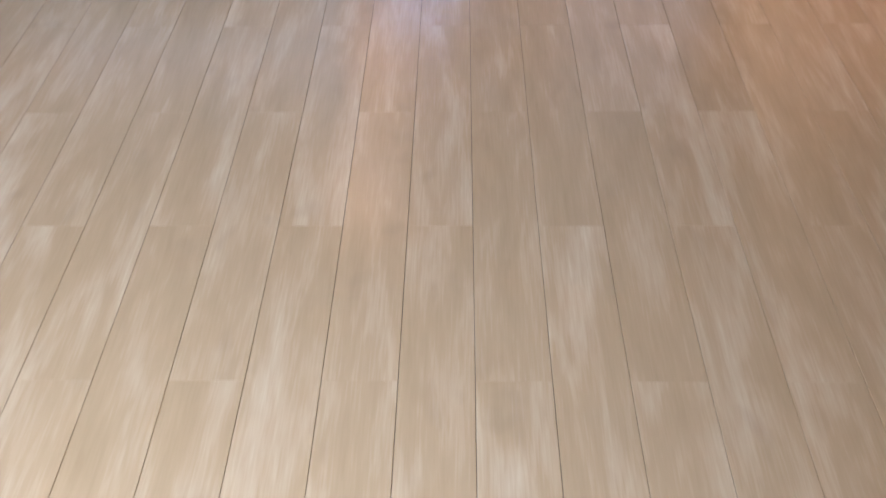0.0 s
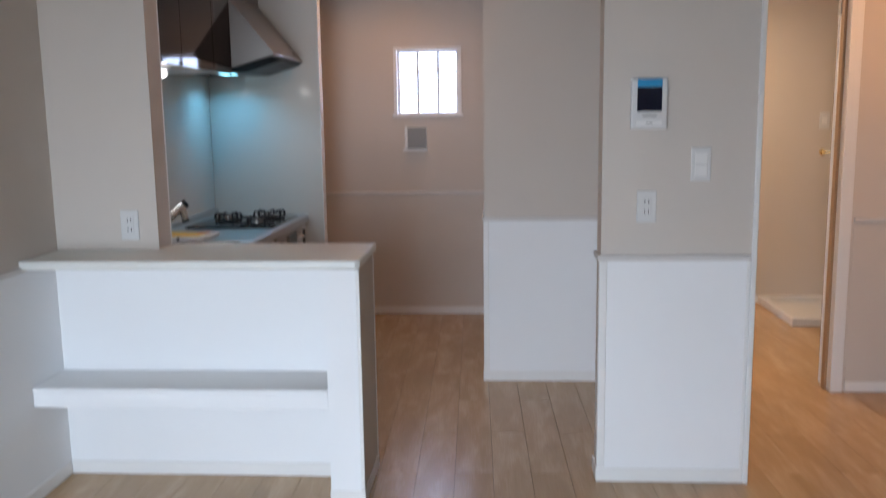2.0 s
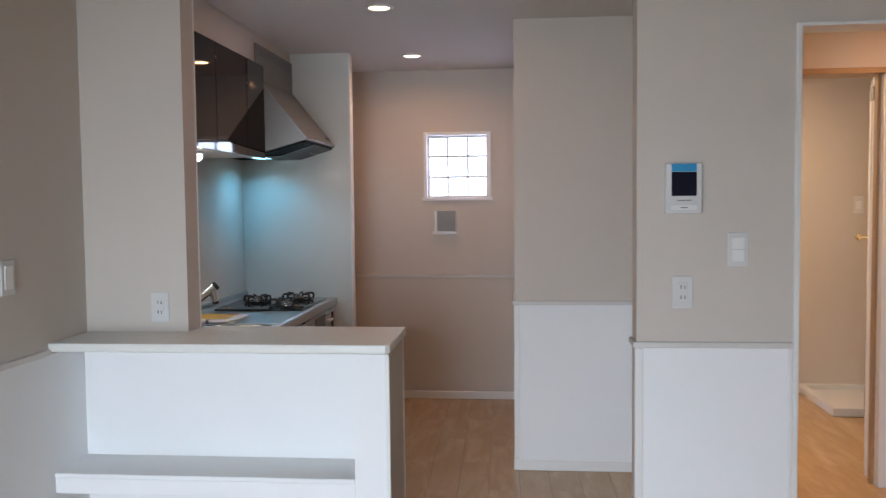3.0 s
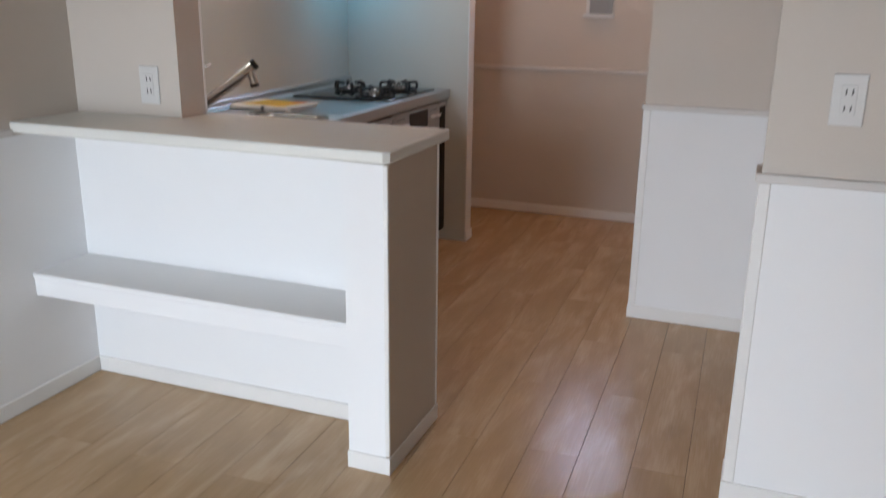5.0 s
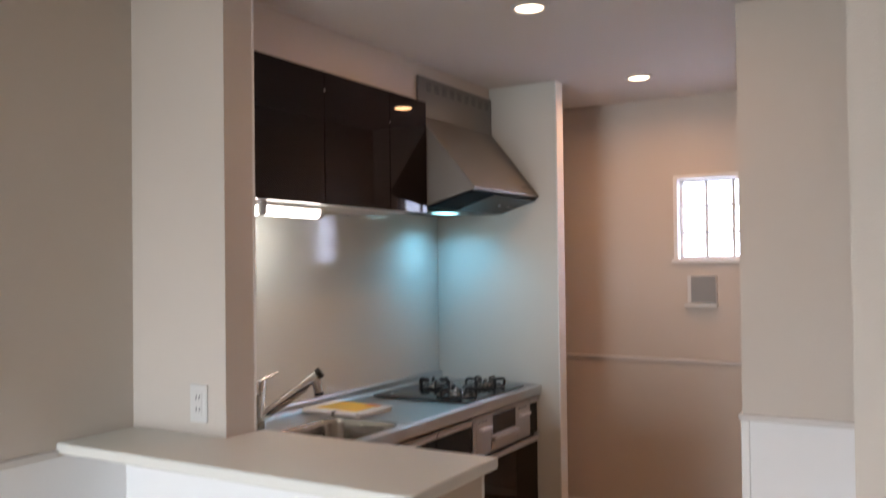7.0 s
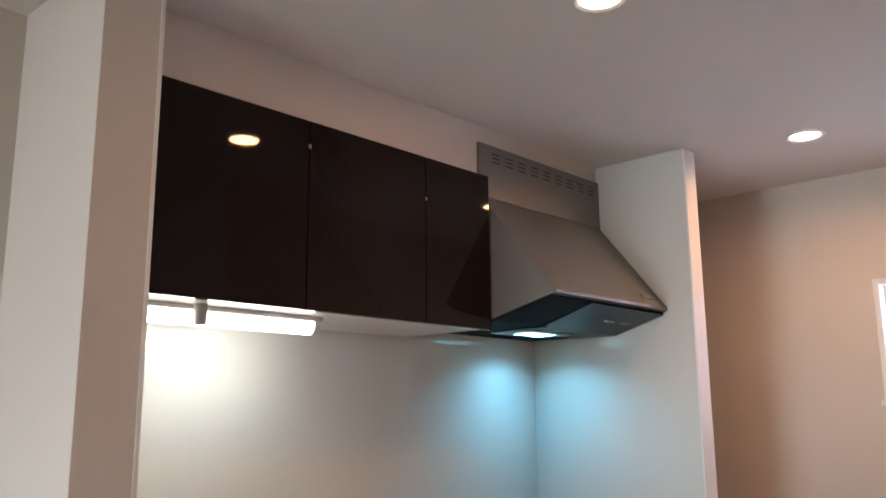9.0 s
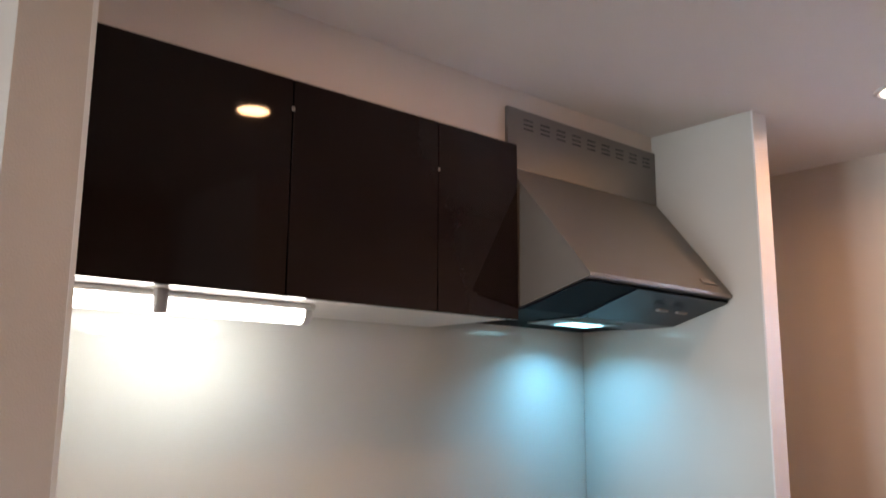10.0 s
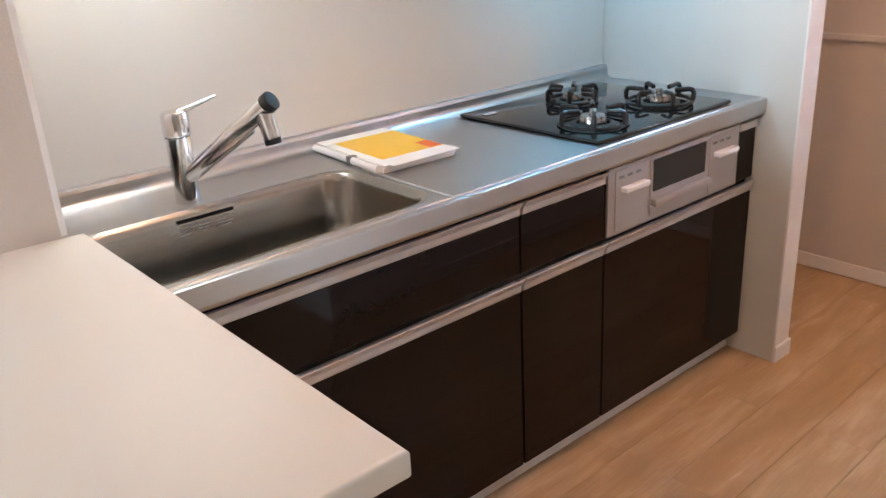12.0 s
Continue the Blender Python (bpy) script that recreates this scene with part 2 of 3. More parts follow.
def rounded(x0, x1, y0, y1, r, n=6):
    pts = []
    for cx, cy, a0 in ((x1 - r, y1 - r, 0), (x0 + r, y1 - r, 90), (x0 + r, y0 + r, 180), (x1 - r, y0 + r, 270)):
        for i in range(n + 1):
            a = radians(a0 + 90 * i / n)
            pts.append((cx + r * math.cos(a), cy + r * math.sin(a)))
    return pts


def part(name, bm, mat, parent=None, label="", smooth=False):
    me = bpy.data.meshes.new(name)
    bm.to_mesh(me)
    bm.free()
    me.materials.append(mat)
    if smooth:
        for p in me.polygons:
            p.use_smooth = True
        me.set_sharp_from_angle(angle=radians(35))
    ob = new(name, me)
    if parent is not None:
        ob.parent = parent
        if parent.type == "EMPTY":
            ob.matrix_parent_inverse = parent.matrix_basis.inverted()
    if label:
        tagged(ob, label)
    return ob


def thing(name, x, y, z, label, category, group="", kind=""):
    ob = new(name)
    ob.empty_display_size = 0.1
    ob.location = (x, y, z)
    return tagged(ob, label, category, group, kind)


def structure(name, bm, mat, label, category="wall", parent=None):
    ob = part(name, bm, mat, parent)
    return tagged(ob, label, category, kind="structure")


# ---- the plan, in metres ----
H = 2.40                      # ceiling
XL, XK = -1.628, -1.68        # living room's and kitchen's left walls
YF, YP = 5.352, 8.262         # bar wall's and pantry end's faces
YS = 7.465                    # stub wall by the hob
YC = 5.340                    # intercom wall
XR = 4.6                      # right wall
DADO_Z, RAIL_Z = 0.895, 0.918

# ---- structure ----
structure("wall_left", boxes((XL - 0.15, XL, YB, 5.46, 0, H)), WALLPAPER, "beige white papered living room wall above a dado rail")
structure("wall_kitchen", boxes((XK - 0.12, XK, 5.46, YP + 0.12, 0, H)), WALLPAPER, "white papered wall behind the kitchen units")
structure("wall_column", boxes((XL, -1.205, 5.384, 5.514, 0.0, H)), WALLPAPER, "beige white papered column rising behind the bar counter")
structure("column_trim", boxes((-1.2075, -1.2035, 5.509, 5.5185, 0.942, H - 0.002)), TRIM, "thin white edge bead on the column", "trim")
structure("wall_stub", boxes((XK, -0.968, YS + 0.004, YS + 0.078, 0, H)), WALLPAPER, "short white end wall beside the hob")
structure("stub_trim", boxes((-0.9679, -0.962, YS - 0.002, YS + 0.082, 0.0, H - 0.002)), TRIM, "white trim on the end of the short wall", "trim")
wx0, wx1, wz0, wz1 = -0.587, -0.098, 1.462, 1.953
structure("wall_pantry_end", boxes((XK - 0.12, wx0, YP, YP + 0.14, 0, H), (wx1, 1.05, YP, YP + 0.14, 0, H),
          (wx0, wx1, YP, YP + 0.14, 0, wz0), (wx0, wx1, YP, YP + 0.14, wz1, H)), WALLPAPER, "papered end wall with a small square window")
structure("wall_pantry_side", boxes((0.083, 1.05, 6.64, YP, 0, H)), WALLPAPER, "beige white papered projecting wall beside the kitchen passage")
structure("wall_intercom", boxes((0.548, 1.122, YC, YC + 0.12, 0, H), (0.93, 1.05, YC + 0.12, 6.64, 0, H)), WALLPAPER, "beige white papered wall that carries the intercom")
structure("wall_over_opening", boxes((1.122, 2.75, YC, YC + 0.12, 2.0785, H)), WALLPAPER, "papered wall over the hall opening")
structure("wall_right_return", boxes((2.75, XR, YC, YC + 0.12, 0, H)), WALLPAPER, "papered wall beside the hall opening")
structure("wall_right", boxes((XR, XR + 0.15, YB, 8.8, 0, H)), WALLPAPER, "plain papered right wall")
structure("wall_hall", boxes((1.05, 1.13, 6.48, 6.60, 0, H), (1.905, XR, 6.48, 6.60, 0, H), (1.13, 1.905, 6.48, 6.60, 2.065, H)), WALLPAPER, "papered hall wall with a doorway to the washroom")
structure("wall_washroom", boxes((0.668, XR, 8.64, 8.76, 0, H)), WALLPAPER, "cream papered washroom end wall")
bx0, bx1, bz1 = -1.54, 0.06, 2.1
structure("wall_window_side", boxes((XL - 0.15, bx0, YB - 0.15, YB, 0, H), (bx1, XR + 0.15, YB - 0.15, YB, 0, H), (bx0, bx1, YB - 0.15, YB, bz1, H)), WALLPAPER, "papered wall around the tall living room window")
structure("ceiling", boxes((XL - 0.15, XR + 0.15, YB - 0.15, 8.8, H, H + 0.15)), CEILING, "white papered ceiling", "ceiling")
structure("filler_panel", boxes((-1.68, -1.347, 5.5, YS + 0.003, 2.205, H - 0.001)), WALLPAPER, "white boxing over the wall cabinet", "trim")
gm = bmesh.new()
bmesh.ops.create_grid(gm, x_segments=2, y_segments=2, size=400, matrix=Matrix.Translation((0, 0, -0.5)))
structure("ground", gm, GROUNDMAT, "grey ground outside", "ground")

# kitchen panels
structure("splash_panel", boxes((XK, XK + 0.004, 5.50, YS, 0.80, 2.2)), SPLASH, "glossy off-white kitchen wall panel behind the worktop", "panel")
structure("stub_panel", boxes((XK + 0.006, -0.9685, YS, YS + 0.0039, 0.0, H - 0.002)), SPLASH, "glossy off-white kitchen wall panel beside the hob", "panel")

# dado paper, rails, baseboards and corner beads
def dado(name, x0, x1, y0, y1, mat=DADO):
    structure(name, boxes((x0, x1, y0, y1, 0.0, DADO_Z)), mat, "smooth white dado paper below the rail", "wall covering")


D = 0.003
dado("dado_left", XL, XL + D, YB + 0.01, YF)
dado("dado_intercom", 0.548 + 0.02, 1.114, YC - D, YC)
dado("dado_intercom_side", 0.93 - D, 0.93, YC + 0.124, 6.64 - D)
dado("dado_pantry_side", 0.083 + 0.02, 0.926, 6.64 - D, 6.64)
dado("dado_pantry_flank", 0.083 - D, 0.083, 6.64 + 0.004, YP - 0.001)
dado("dado_pantry_end", -1.6, 0.08, YP - D, YP, WALLPAPER)
dado("dado_hall", 1.96, XR - 0.01, 6.48 - D, 6.48, WALLPAPER)


def rail(name, x0, x1, y0, y1):
    structure(name, boxes((x0, x1, y0, y1, DADO_Z, RAIL_Z), bevel=0.004, seg=2), RAILPAINT, "narrow greyish beige dado rail", "rail")


R = 0.014
rail("rail_left", XL - 0.002, XL + R, YB + 0.01, 5.097)
rail("rail_intercom", 0.548 - R, 1.112, YC - R, YC + 0.002)
rail("rail_intercom_side", 0.93 - R, 0.932, YC + 0.1225, 6.64 - R)
rail("rail_intercom_end", 0.548 - R, 0.55, YC + 0.0025, YC + 0.12)
rail("rail_pantry_side", 0.083 - R, 0.915, 6.64 - R, 6.642)
rail("rail_pantry_flank", 0.083 - R, 0.085, 6.6425, YP - R)
rail("rail_pantry_end", -1.6, 0.082, YP - R, YP + 0.002)
rail("rail_hall", 1.96, XR - 0.01, 6.48 - R, 6.482)


def baseboard(name, x0, x1, y0, y1):
    structure(name, boxes((x0, x1, y0, y1, 0.002, 0.058), bevel=0.002), TRIM, "low white baseboard", "baseboard")


B = 0.009
baseboard("baseboard_left", XL + 0.001, XL + B, YB + 0.01, YF - B)
baseboard("baseboard_bar", XL + B, -0.483, YF - B, YF + 0.001)
baseboard("baseboard_intercom", 0.548 - B, 1.112, YC - B, YC + 0.001)
baseboard("baseboard_intercom_side", 0.93 - B, 0.931, YC + 0.1215, 6.64 - B)
baseboard("baseboard_intercom_end", 0.548 - B, 0.549, YC + 0.0015, YC + 0.12)
baseboard("baseboard_pantry_side", 0.083 - B, 0.92, 6.64 - B, 6.641)
baseboard("baseboard_pantry_flank", 0.083 - B, 0.084, 6.6415, YP - B)
baseboard("baseboard_pantry_end", -1.6, 0.083 - B, YP - B, YP + 0.001)
baseboard("baseboard_stub_back", XK, -0.97, YS + 0.078, YS + 0.087)
baseboard("baseboard_stub_end", -0.9621, -0.954, YS - 0.008, YS + 0.087)
baseboard("baseboard_hall", 1.96, XR - 0.01, 6.48 - B, 6.481)
baseboard("baseboard_washroom", 0.67, XR - 0.01, 8.64 - B, 8.641)


def bead(name, x, y, z1=DADO_Z):
    structure(name, boxes((x - 0.005, x + 0.026, y - 0.005, y + 0.026, 0.058, z1), bevel=0.003), TRIM, "white corner guard below the dado rail", "trim")


bead("corner_guard_intercom", 0.548 - 0.001, YC - 0.001)
bead("corner_guard_pantry", 0.083 - 0.001, 6.64 - 0.001)
structure("corner_guard_intercom_door", boxes((1.100, 1.1135, YC - 0.006, YC + 0.001, 0.058, DADO_Z), bevel=0.002), TRIM, "white edge strip below the dado rail", "trim")

# casing of the hall opening
casing = thing("door_frame_hall", 1.1, YC, 0, "white casing around the wide hall opening", "door frame", kind="structure")
part("jamb", boxes((1.114, 1.134, YC - 0.012, YC + 0.132, 0, 2.075), bevel=0.003), TRIM, casing)
part("jamb", boxes((2.735, 2.763, YC - 0.012, YC + 0.132, 0, 2.075), bevel=0.003), TRIM, casing)
part("head", boxes((1.114, 2.763, YC - 0.013, YC + 0.133, 2.066, 2.080), bevel=0.003), TRIM, casing)
part("strike_plate", boxes((1.134, 1.1355, YC + 0.04, YC + 0.06, 0.90, 0.98)), DOORWOOD, casing, "small dark strike plate")

# washroom doorway and its open door
wf = thing("door_frame_washroom", 1.9, 6.48, 0, "pale brown casing of the washroom doorway", "door frame", kind="structure")
part("jamb", boxes((1.118, 1.142, 6.468, 6.612, 0, 2.052), bevel=0.002), TRIM, wf)
part("jamb", boxes((1.885, 1.945, 6.468, 6.612, 0, 2.052), bevel=0.002), TRIM, wf)
part("head", boxes((1.118, 1.945, 6.467, 6.613, 2.052, 2.080), bevel=0.002), DOORWOOD, wf)
part("stop", boxes((1.872, 1.886, 6.52, 6.56, 0, 2.052)), DOORWOOD, wf)
part("hinge", boxes((1.868, 1.8725, 6.56, 6.60, 1.93, 2.0)), GREYPLASTIC, wf)
leaf = thing("washroom_door", 1.89, 6.60, 0, "white washroom door swung wide open with a brass knob", "door")
leaf.rotation_euler = (0, 0, radians(-21))
bm = boxes((-0.016, 0.016, 0.015, 0.70, 0.01, 2.04), bevel=0.002)
dl = part("panel", bm, TRIM, leaf)
dl.matrix_parent_inverse = Matrix()
bm = boxes((-0.0185, 0.0165, 0.700, 0.704, 0.01, 2.04))
de = part("edge", bm, DOORWOOD, leaf, "brown door edge")
de.matrix_parent_inverse = Matrix()
bm = bmesh.new()
rod(bm, (-0.016, 0.64, 1.22), (-0.045, 0.64, 1.22), 0.009)
bmesh.ops.create_uvsphere(bm, u_segments=20, v_segments=12, radius=0.019, matrix=Matrix.Translation((-0.062, 0.64, 1.22)))
kn = part("knob", bm, GOLD, leaf, "round brass knob", smooth=True)
kn.matrix_parent_inverse = Matrix()

# washing machine tray
tray = thing("washing_machine_tray", 2.5, 8.2, 0, "white raised plastic washing machine tray on the washroom floor", "tray")
part("rim", boxes((2.165, 2.805, 7.865, 7.915, 0.003, 0.06), (2.165, 2.805, 8.575, 8.628, 0.003, 0.06), (2.165, 2.215, 7.915, 8.575, 0.003, 0.06),
     (2.755, 2.805, 7.915, 8.575, 0.003, 0.06), bevel=0.004), WHITEPLASTIC, tray)
part("pan", boxes((2.216, 2.754, 7.916, 8.574, 0.003, 0.025)), WHITEPLASTIC, tray)


# ---- windows ----
w = thing("window_1", -0.34, YP, 1.46, "small square white window with nine bright frosted panes", "window", kind="structure")
part("window_frame", boxes((wx0, wx0 + 0.024, YP - 0.012, YP + 0.09, wz0, wz1), (wx1 - 0.024, wx1, YP - 0.012, YP + 0.09, wz0, wz1),
     (wx0 + 0.024, wx1 - 0.024, YP - 0.012, YP + 0.09, wz1 - 0.022, wz1), bevel=0.002), TRIM, w)
part("window_sill", boxes((wx0 - 0.012, wx1 + 0.012, YP - 0.022, YP + 0.09, wz0 - 0.004, wz0 + 0.018), bevel=0.003), TRIM, w)
ix0, ix1, iz0, iz1 = wx0 + 0.024, wx1 - 0.024, wz0 + 0.018, wz1 - 0.022
part("sash", boxes((ix0, ix0 + 0.016, YP + 0.05, YP + 0.08, iz0, iz1), (ix1 - 0.016, ix1, YP + 0.05, YP + 0.08, iz0, iz1),
     (ix0 + 0.016, ix1 - 0.016, YP + 0.05, YP + 0.08, iz0, iz0 + 0.016), (ix0 + 0.016, ix1 - 0.016, YP + 0.05, YP + 0.08, iz1 - 0.016, iz1)), TRIM, w)
for i in (1, 2):
    gx, gz = ix0 + (ix1 - ix0) * i / 3, iz0 + (iz1 - iz0) * i / 3
    part("glazing_bar", boxes((gx - 0.008, gx + 0.008, YP + 0.052, YP + 0.066, iz0 + 0.016, iz1 - 0.016)), KICK, w)
    part("glazing_bar", boxes((ix0 + 0.016, ix1 - 0.016, YP + 0.0535, YP + 0.0645, gz - 0.008, gz + 0.008)), KICK, w)
for i in range(3):
    for j in range(3):
        ax, az = ix0 + (ix1 - ix0) * i / 3, iz0 + (iz1 - iz0) * j / 3
        pane = part("pane", boxes((ax + 0.003, ax + (ix1 - ix0) / 3 - 0.003, YP + 0.067, YP + 0.071, az + 0.003, az + (iz1 - iz0) / 3 - 0.003)), FROST, w)
        pane.visible_shadow = False
structure("backdrop_daylight", boxes((-2.6, 2.0, YP + 1.2, YP + 1.22, 0.0, 4.2)), DAYGLOW, "bright overcast daylight beyond the small window", "backdrop")

w = thing("window_2", -0.74, YB - 0.07, 0, "tall white-framed sliding window to the outside", "window", kind="structure")
part("window_frame", boxes((bx0, bx0 + 0.04, YB - 0.13, YB - 0.02, 0, bz1), (bx1 - 0.04, bx1, YB - 0.13, YB - 0.02, 0, bz1),
     (bx0 + 0.04, bx1 - 0.04, YB - 0.13, YB - 0.02, bz1 - 0.04, bz1), (bx0 + 0.04, bx1 - 0.04, YB - 0.13, YB - 0.02, 0, 0.05)), TRIM, w)
part("meeting_stile", boxes((-0.77, -0.71, YB - 0.10, YB - 0.04, 0.05, bz1 - 0.04)), TRIM, w)
for a, b in ((bx0 + 0.04, -0.77), (-0.71, bx1 - 0.04)):
    pane = part("pane", boxes((a, b, YB - 0.075, YB - 0.069, 0.05, bz1 - 0.04)), CLEAR, w)
    pane.visible_shadow = False

# ---- ceiling lamps ----
def ring(bm, x, y, profile, n=40):
    """A turned shape: (radius, z) round the upright line through x, y."""
    loops = []
    for r, z in profile:
        loops.append([bm.verts.new((x + r * math.cos(2 * math.pi * i / n), y + r * math.sin(2 * math.pi * i / n), z)) for i in range(n)])
    for a, b in zip(loops, loops[1:]):
        for i in range(n):
            j = (i + 1) % n
            bm.faces.new((a[i], a[j], b[j], b[i]))
    bmesh.ops.recalc_face_normals(bm, faces=bm.faces[:])
    return bm


def downlight(x, y, label):
    d = thing("downlight", x, y, H, label, "ceiling light", "kitchen downlights")
    part("trim_ring", ring(bmesh.new(), x, y, [(0.070, H - 0.0005), (0.069, H - 0.006), (0.060, H - 0.010), (0.052, H - 0.006), (0.050, H - 0.001)]), WHITEPLASTIC, d, smooth=True)
    bm = bmesh.new()
    rod(bm, (x, y, H - 0.005), (x, y, H - 0.001), 0.050, n=36)
    part("diffuser", bm, LAMPWARM, d, "glowing warm disc")


for x, y in DOWNLIGHTS:
    downlight(x, y, "round white recessed downlight glowing warm in the ceiling")
downlight(*HALL, "round white recessed hall downlight glowing warm")
downlight(1.5, 7.6, "round white recessed washroom downlight glowing warm")

# ---- bar counter ----
BX = -0.354
bar = thing("bar_counter", -0.98, 5.35, 0, "white bar counter with an open shelf and an ivory top", "bar counter")
part("back_panel", boxes((XL + 0.002, -0.482, YF, 5.514, 0.0, 0.9055)), DADO, bar)
part("end_wall", boxes((-0.481, BX, 5.104, 5.465, 0.0, 0.9055)), WALLPAPER, bar, "beige white papered end face")
part("post_front", boxes((-0.481, BX - 0.0105, 5.100, 5.1038, 0.0, 0.9055)), DADO, bar)
part("corner_guard", boxes((BX - 0.010, BX + 0.003, 5.097, 5.108, 0.06, 0.9052), bevel=0.002), TRIM, bar)
part("corner_guard", boxes((BX - 0.010, BX + 0.003, 5.457, 5.468, 0.06, 0.9052), bevel=0.002), TRIM, bar)
part("baseboard", boxes((-0.484, BX + 0.005, 5.095, 5.0995, 0.002, 0.056), (BX + 0.0005, BX + 0.005, 5.0995, 5.470, 0.002, 0.056), bevel=0.001), TRIM, bar)
# the top is notched round the column
bm = bmesh.new()
outline = [(XL + 0.001, 5.098), (-0.365, 5.098), (-0.350, 5.113), (-0.350, 5.545), (-1.203, 5.545), (-1.203, 5.382), (XL + 0.001, 5.382)]
lo = [bm.verts.new((x, y, 0.906)) for x, y in outline]
hi = [bm.verts.new((x, y, 0.940)) for x, y in outline]
bm.faces.new(hi)
bm.faces.new(lo[::-1])
for i in range(len(outline)):
    j = (i + 1) % len(outline)
    bm.faces.new((lo[i], lo[j], hi[j], hi[i]))
bmesh.ops.bevel(bm, geom=[e for e in bm.edges if abs(e.verts[0].co.z - e.verts[1].co.z) < 1e-5], offset=0.006, segments=3, affect="EDGES", profile=0.5)
part("countertop", bm, BARTOP, bar, "ivory laminate counter top", smooth=True)
part("shelf", boxes((XL + 0.004, -0.483, 5.104, YF - 0.0005, 0.430, 0.448), bevel=0.003), DADO, bar, "white shelf board")
part("shelf_apron", boxes((XL + 0.004, -0.483, 5.110, 5.132, 0.370, 0.4295), bevel=0.002), DADO, bar)

# ---- kitchen: base cabinets ----
FX, TX = -1.090, -1.065          # door faces, worktop edge
GAP = 0.0025


def drawer_front(name, parent, y0, y1, z0, z1, handle=True):
    f = part(name, boxes((FX - 0.018, FX, y0 + GAP, y1 - GAP, z0, z1 - (0.036 if handle else 0)), bevel=0.0015), DARKGLOSS, parent)
    if handle:
        bm = bmesh.new()
        prism(bm, [(FX - 0.018, z1 - 0.0355), (FX + 0.001, z1 - 0.0355), (FX + 0.003, z1 - 0.031), (FX + 0.004, z1 - 0.018), (FX + 0.013, z1 - 0.006),
                   (FX + 0.016, z1 - 0.001), (FX + 0.014, z1), (FX + 0.010, z1 - 0.001), (FX - 0.003, z1 - 0.012), (FX - 0.018, z1 - 0.012)], y0 + 0.007, y1 - GAP)
        part("handle", bm, ALU, f, "full-width satin aluminium pull rail")


def base_unit(y0, y1, label, top=True):
    u = thing("base_cabinet", FX - 0.2, (y0 + y1) / 2, 0, label, "kitchen cabinet", "kitchen base cabinets")
    part("carcass", boxes((XK + 0.02, FX - 0.021, y0 + 0.001, y1 - 0.001, 0.07, 0.60)), BLACK, u)
    part("kickboard", boxes((FX - 0.055, FX - 0.040, y0 + 0.0005, y1 - 0.0005, 0.002, 0.071)), KICK, u, "pale grey recessed kickboard")
    drawer_front("door", u, y0, y1, 0.068, 0.594)
    if top:
        drawer_front("drawer", u, y0, y1, 0.603, 0.784)
        part("drawer_box", boxes((XK + 0.46, FX - 0.021, y0 + 0.004, y1 - 0.004, 0.605, 0.785)), BLACK, u)
    return u


base_unit(5.552, 6.449, "dark brown gloss sink cabinet with aluminium pull rails")
base_unit(6.449, 6.754, "narrow dark brown gloss drawer cabinet with aluminium pull rails")
u = base_unit(6.754, 7.460, "dark brown gloss cabinet under the hob and grill", top=False)
part("side_filler", boxes((FX - 0.018, FX, 7.362, 7.4585, 0.603, 0.757), bevel=0.0015), DARKGLOSS, u)
part("filler_rail", boxes((FX - 0.018, FX + 0.008, 7.362, 7.4585, 0.7585, 0.783), bevel=0.003), ALU, u)

# grill
g = thing("gas_grill", FX, 7.055, 0.6, "silver fish grill front with a dark glass window under the hob", "grill")
gy0, gy1, gz0, gz1 = 6.758, 7.358, 0.602, 0.793
part("body", boxes((XK + 0.25, FX - 0.004, gy0, gy1, gz0 + 0.002, 0.794)), BLACK, g)
part("front_panel", boxes((FX - 0.003, FX + 0.006, gy0, gy1, gz0, gz1 - 0.008), bevel=0.002), GRILLSILVER, g)
part("grill_door", boxes((FX + 0.0062, FX + 0.0095, 6.930, 7.190, 0.616, 0.778), bevel=0.0015), GRILLSILVER, g)
part("window", boxes((FX + 0.0096, FX + 0.0112, 6.940, 7.180, 0.684, 0.771)), HOBGLASS, g, "dark glass window")
bm = bmesh.new()
box(bm, FX + 0.0098, FX + 0.032, 6.928, 7.192, 0.646, 0.668, bevel=0.006, seg=2)
part("grill_handle", bm, GRILLSILVER, g, smooth=True)
for a, b in ((6.785, 6.915), (7.205, 7.335)):
    part("control_flap", boxes((FX + 0.0062, FX + 0.0085, a, b, 0.612, 0.776), bevel=0.001), GRILLSILVER, g)
    part("film_tab", boxes((FX + 0.0086, FX + 0.030, a + 0.018, b - 0.012, 0.716, 0.730), bevel=0.002), FOILTAB, g, "white protective film tab")
    for k in range(3):
        part("printed_mark", boxes((FX + 0.0086, FX + 0.0091, a + 0.012 + k * 0.034, a + 0.034 + k * 0.034, 0.752, 0.759)), LABELGREY, g)

# ---- worktop with sink ----
WZ = 0.845
wt = thing("worktop", -1.36, 6.5, 0.8, "brushed stainless steel worktop with an integrated sink and upstand", "worktop")
sx0, sx1, sy0, sy1 = -1.455, -1.110, 5.572, 6.228
bm = bmesh.new()
outer = [(-1.655, 5.548), (TX - 0.004, 5.548), (TX - 0.004, 7.463), (-1.655, 7.463)]
hole = rounded(sx0, sx1, sy0, sy1, 0.075, 8)
edges = []
for loop in (outer, hole):
    vs = [bm.verts.new((x, y, WZ)) for x, y in loop]
    edges += [bm.edges.new((vs[i], vs[(i + 1) % len(vs)])) for i in range(len(vs))]
bmesh.ops.triangle_fill(bm, use_beauty=True, use_dissolve=False, edges=edges, normal=(0, 0, 1))
bmesh.ops.recalc_face_normals(bm, faces=bm.faces[:])
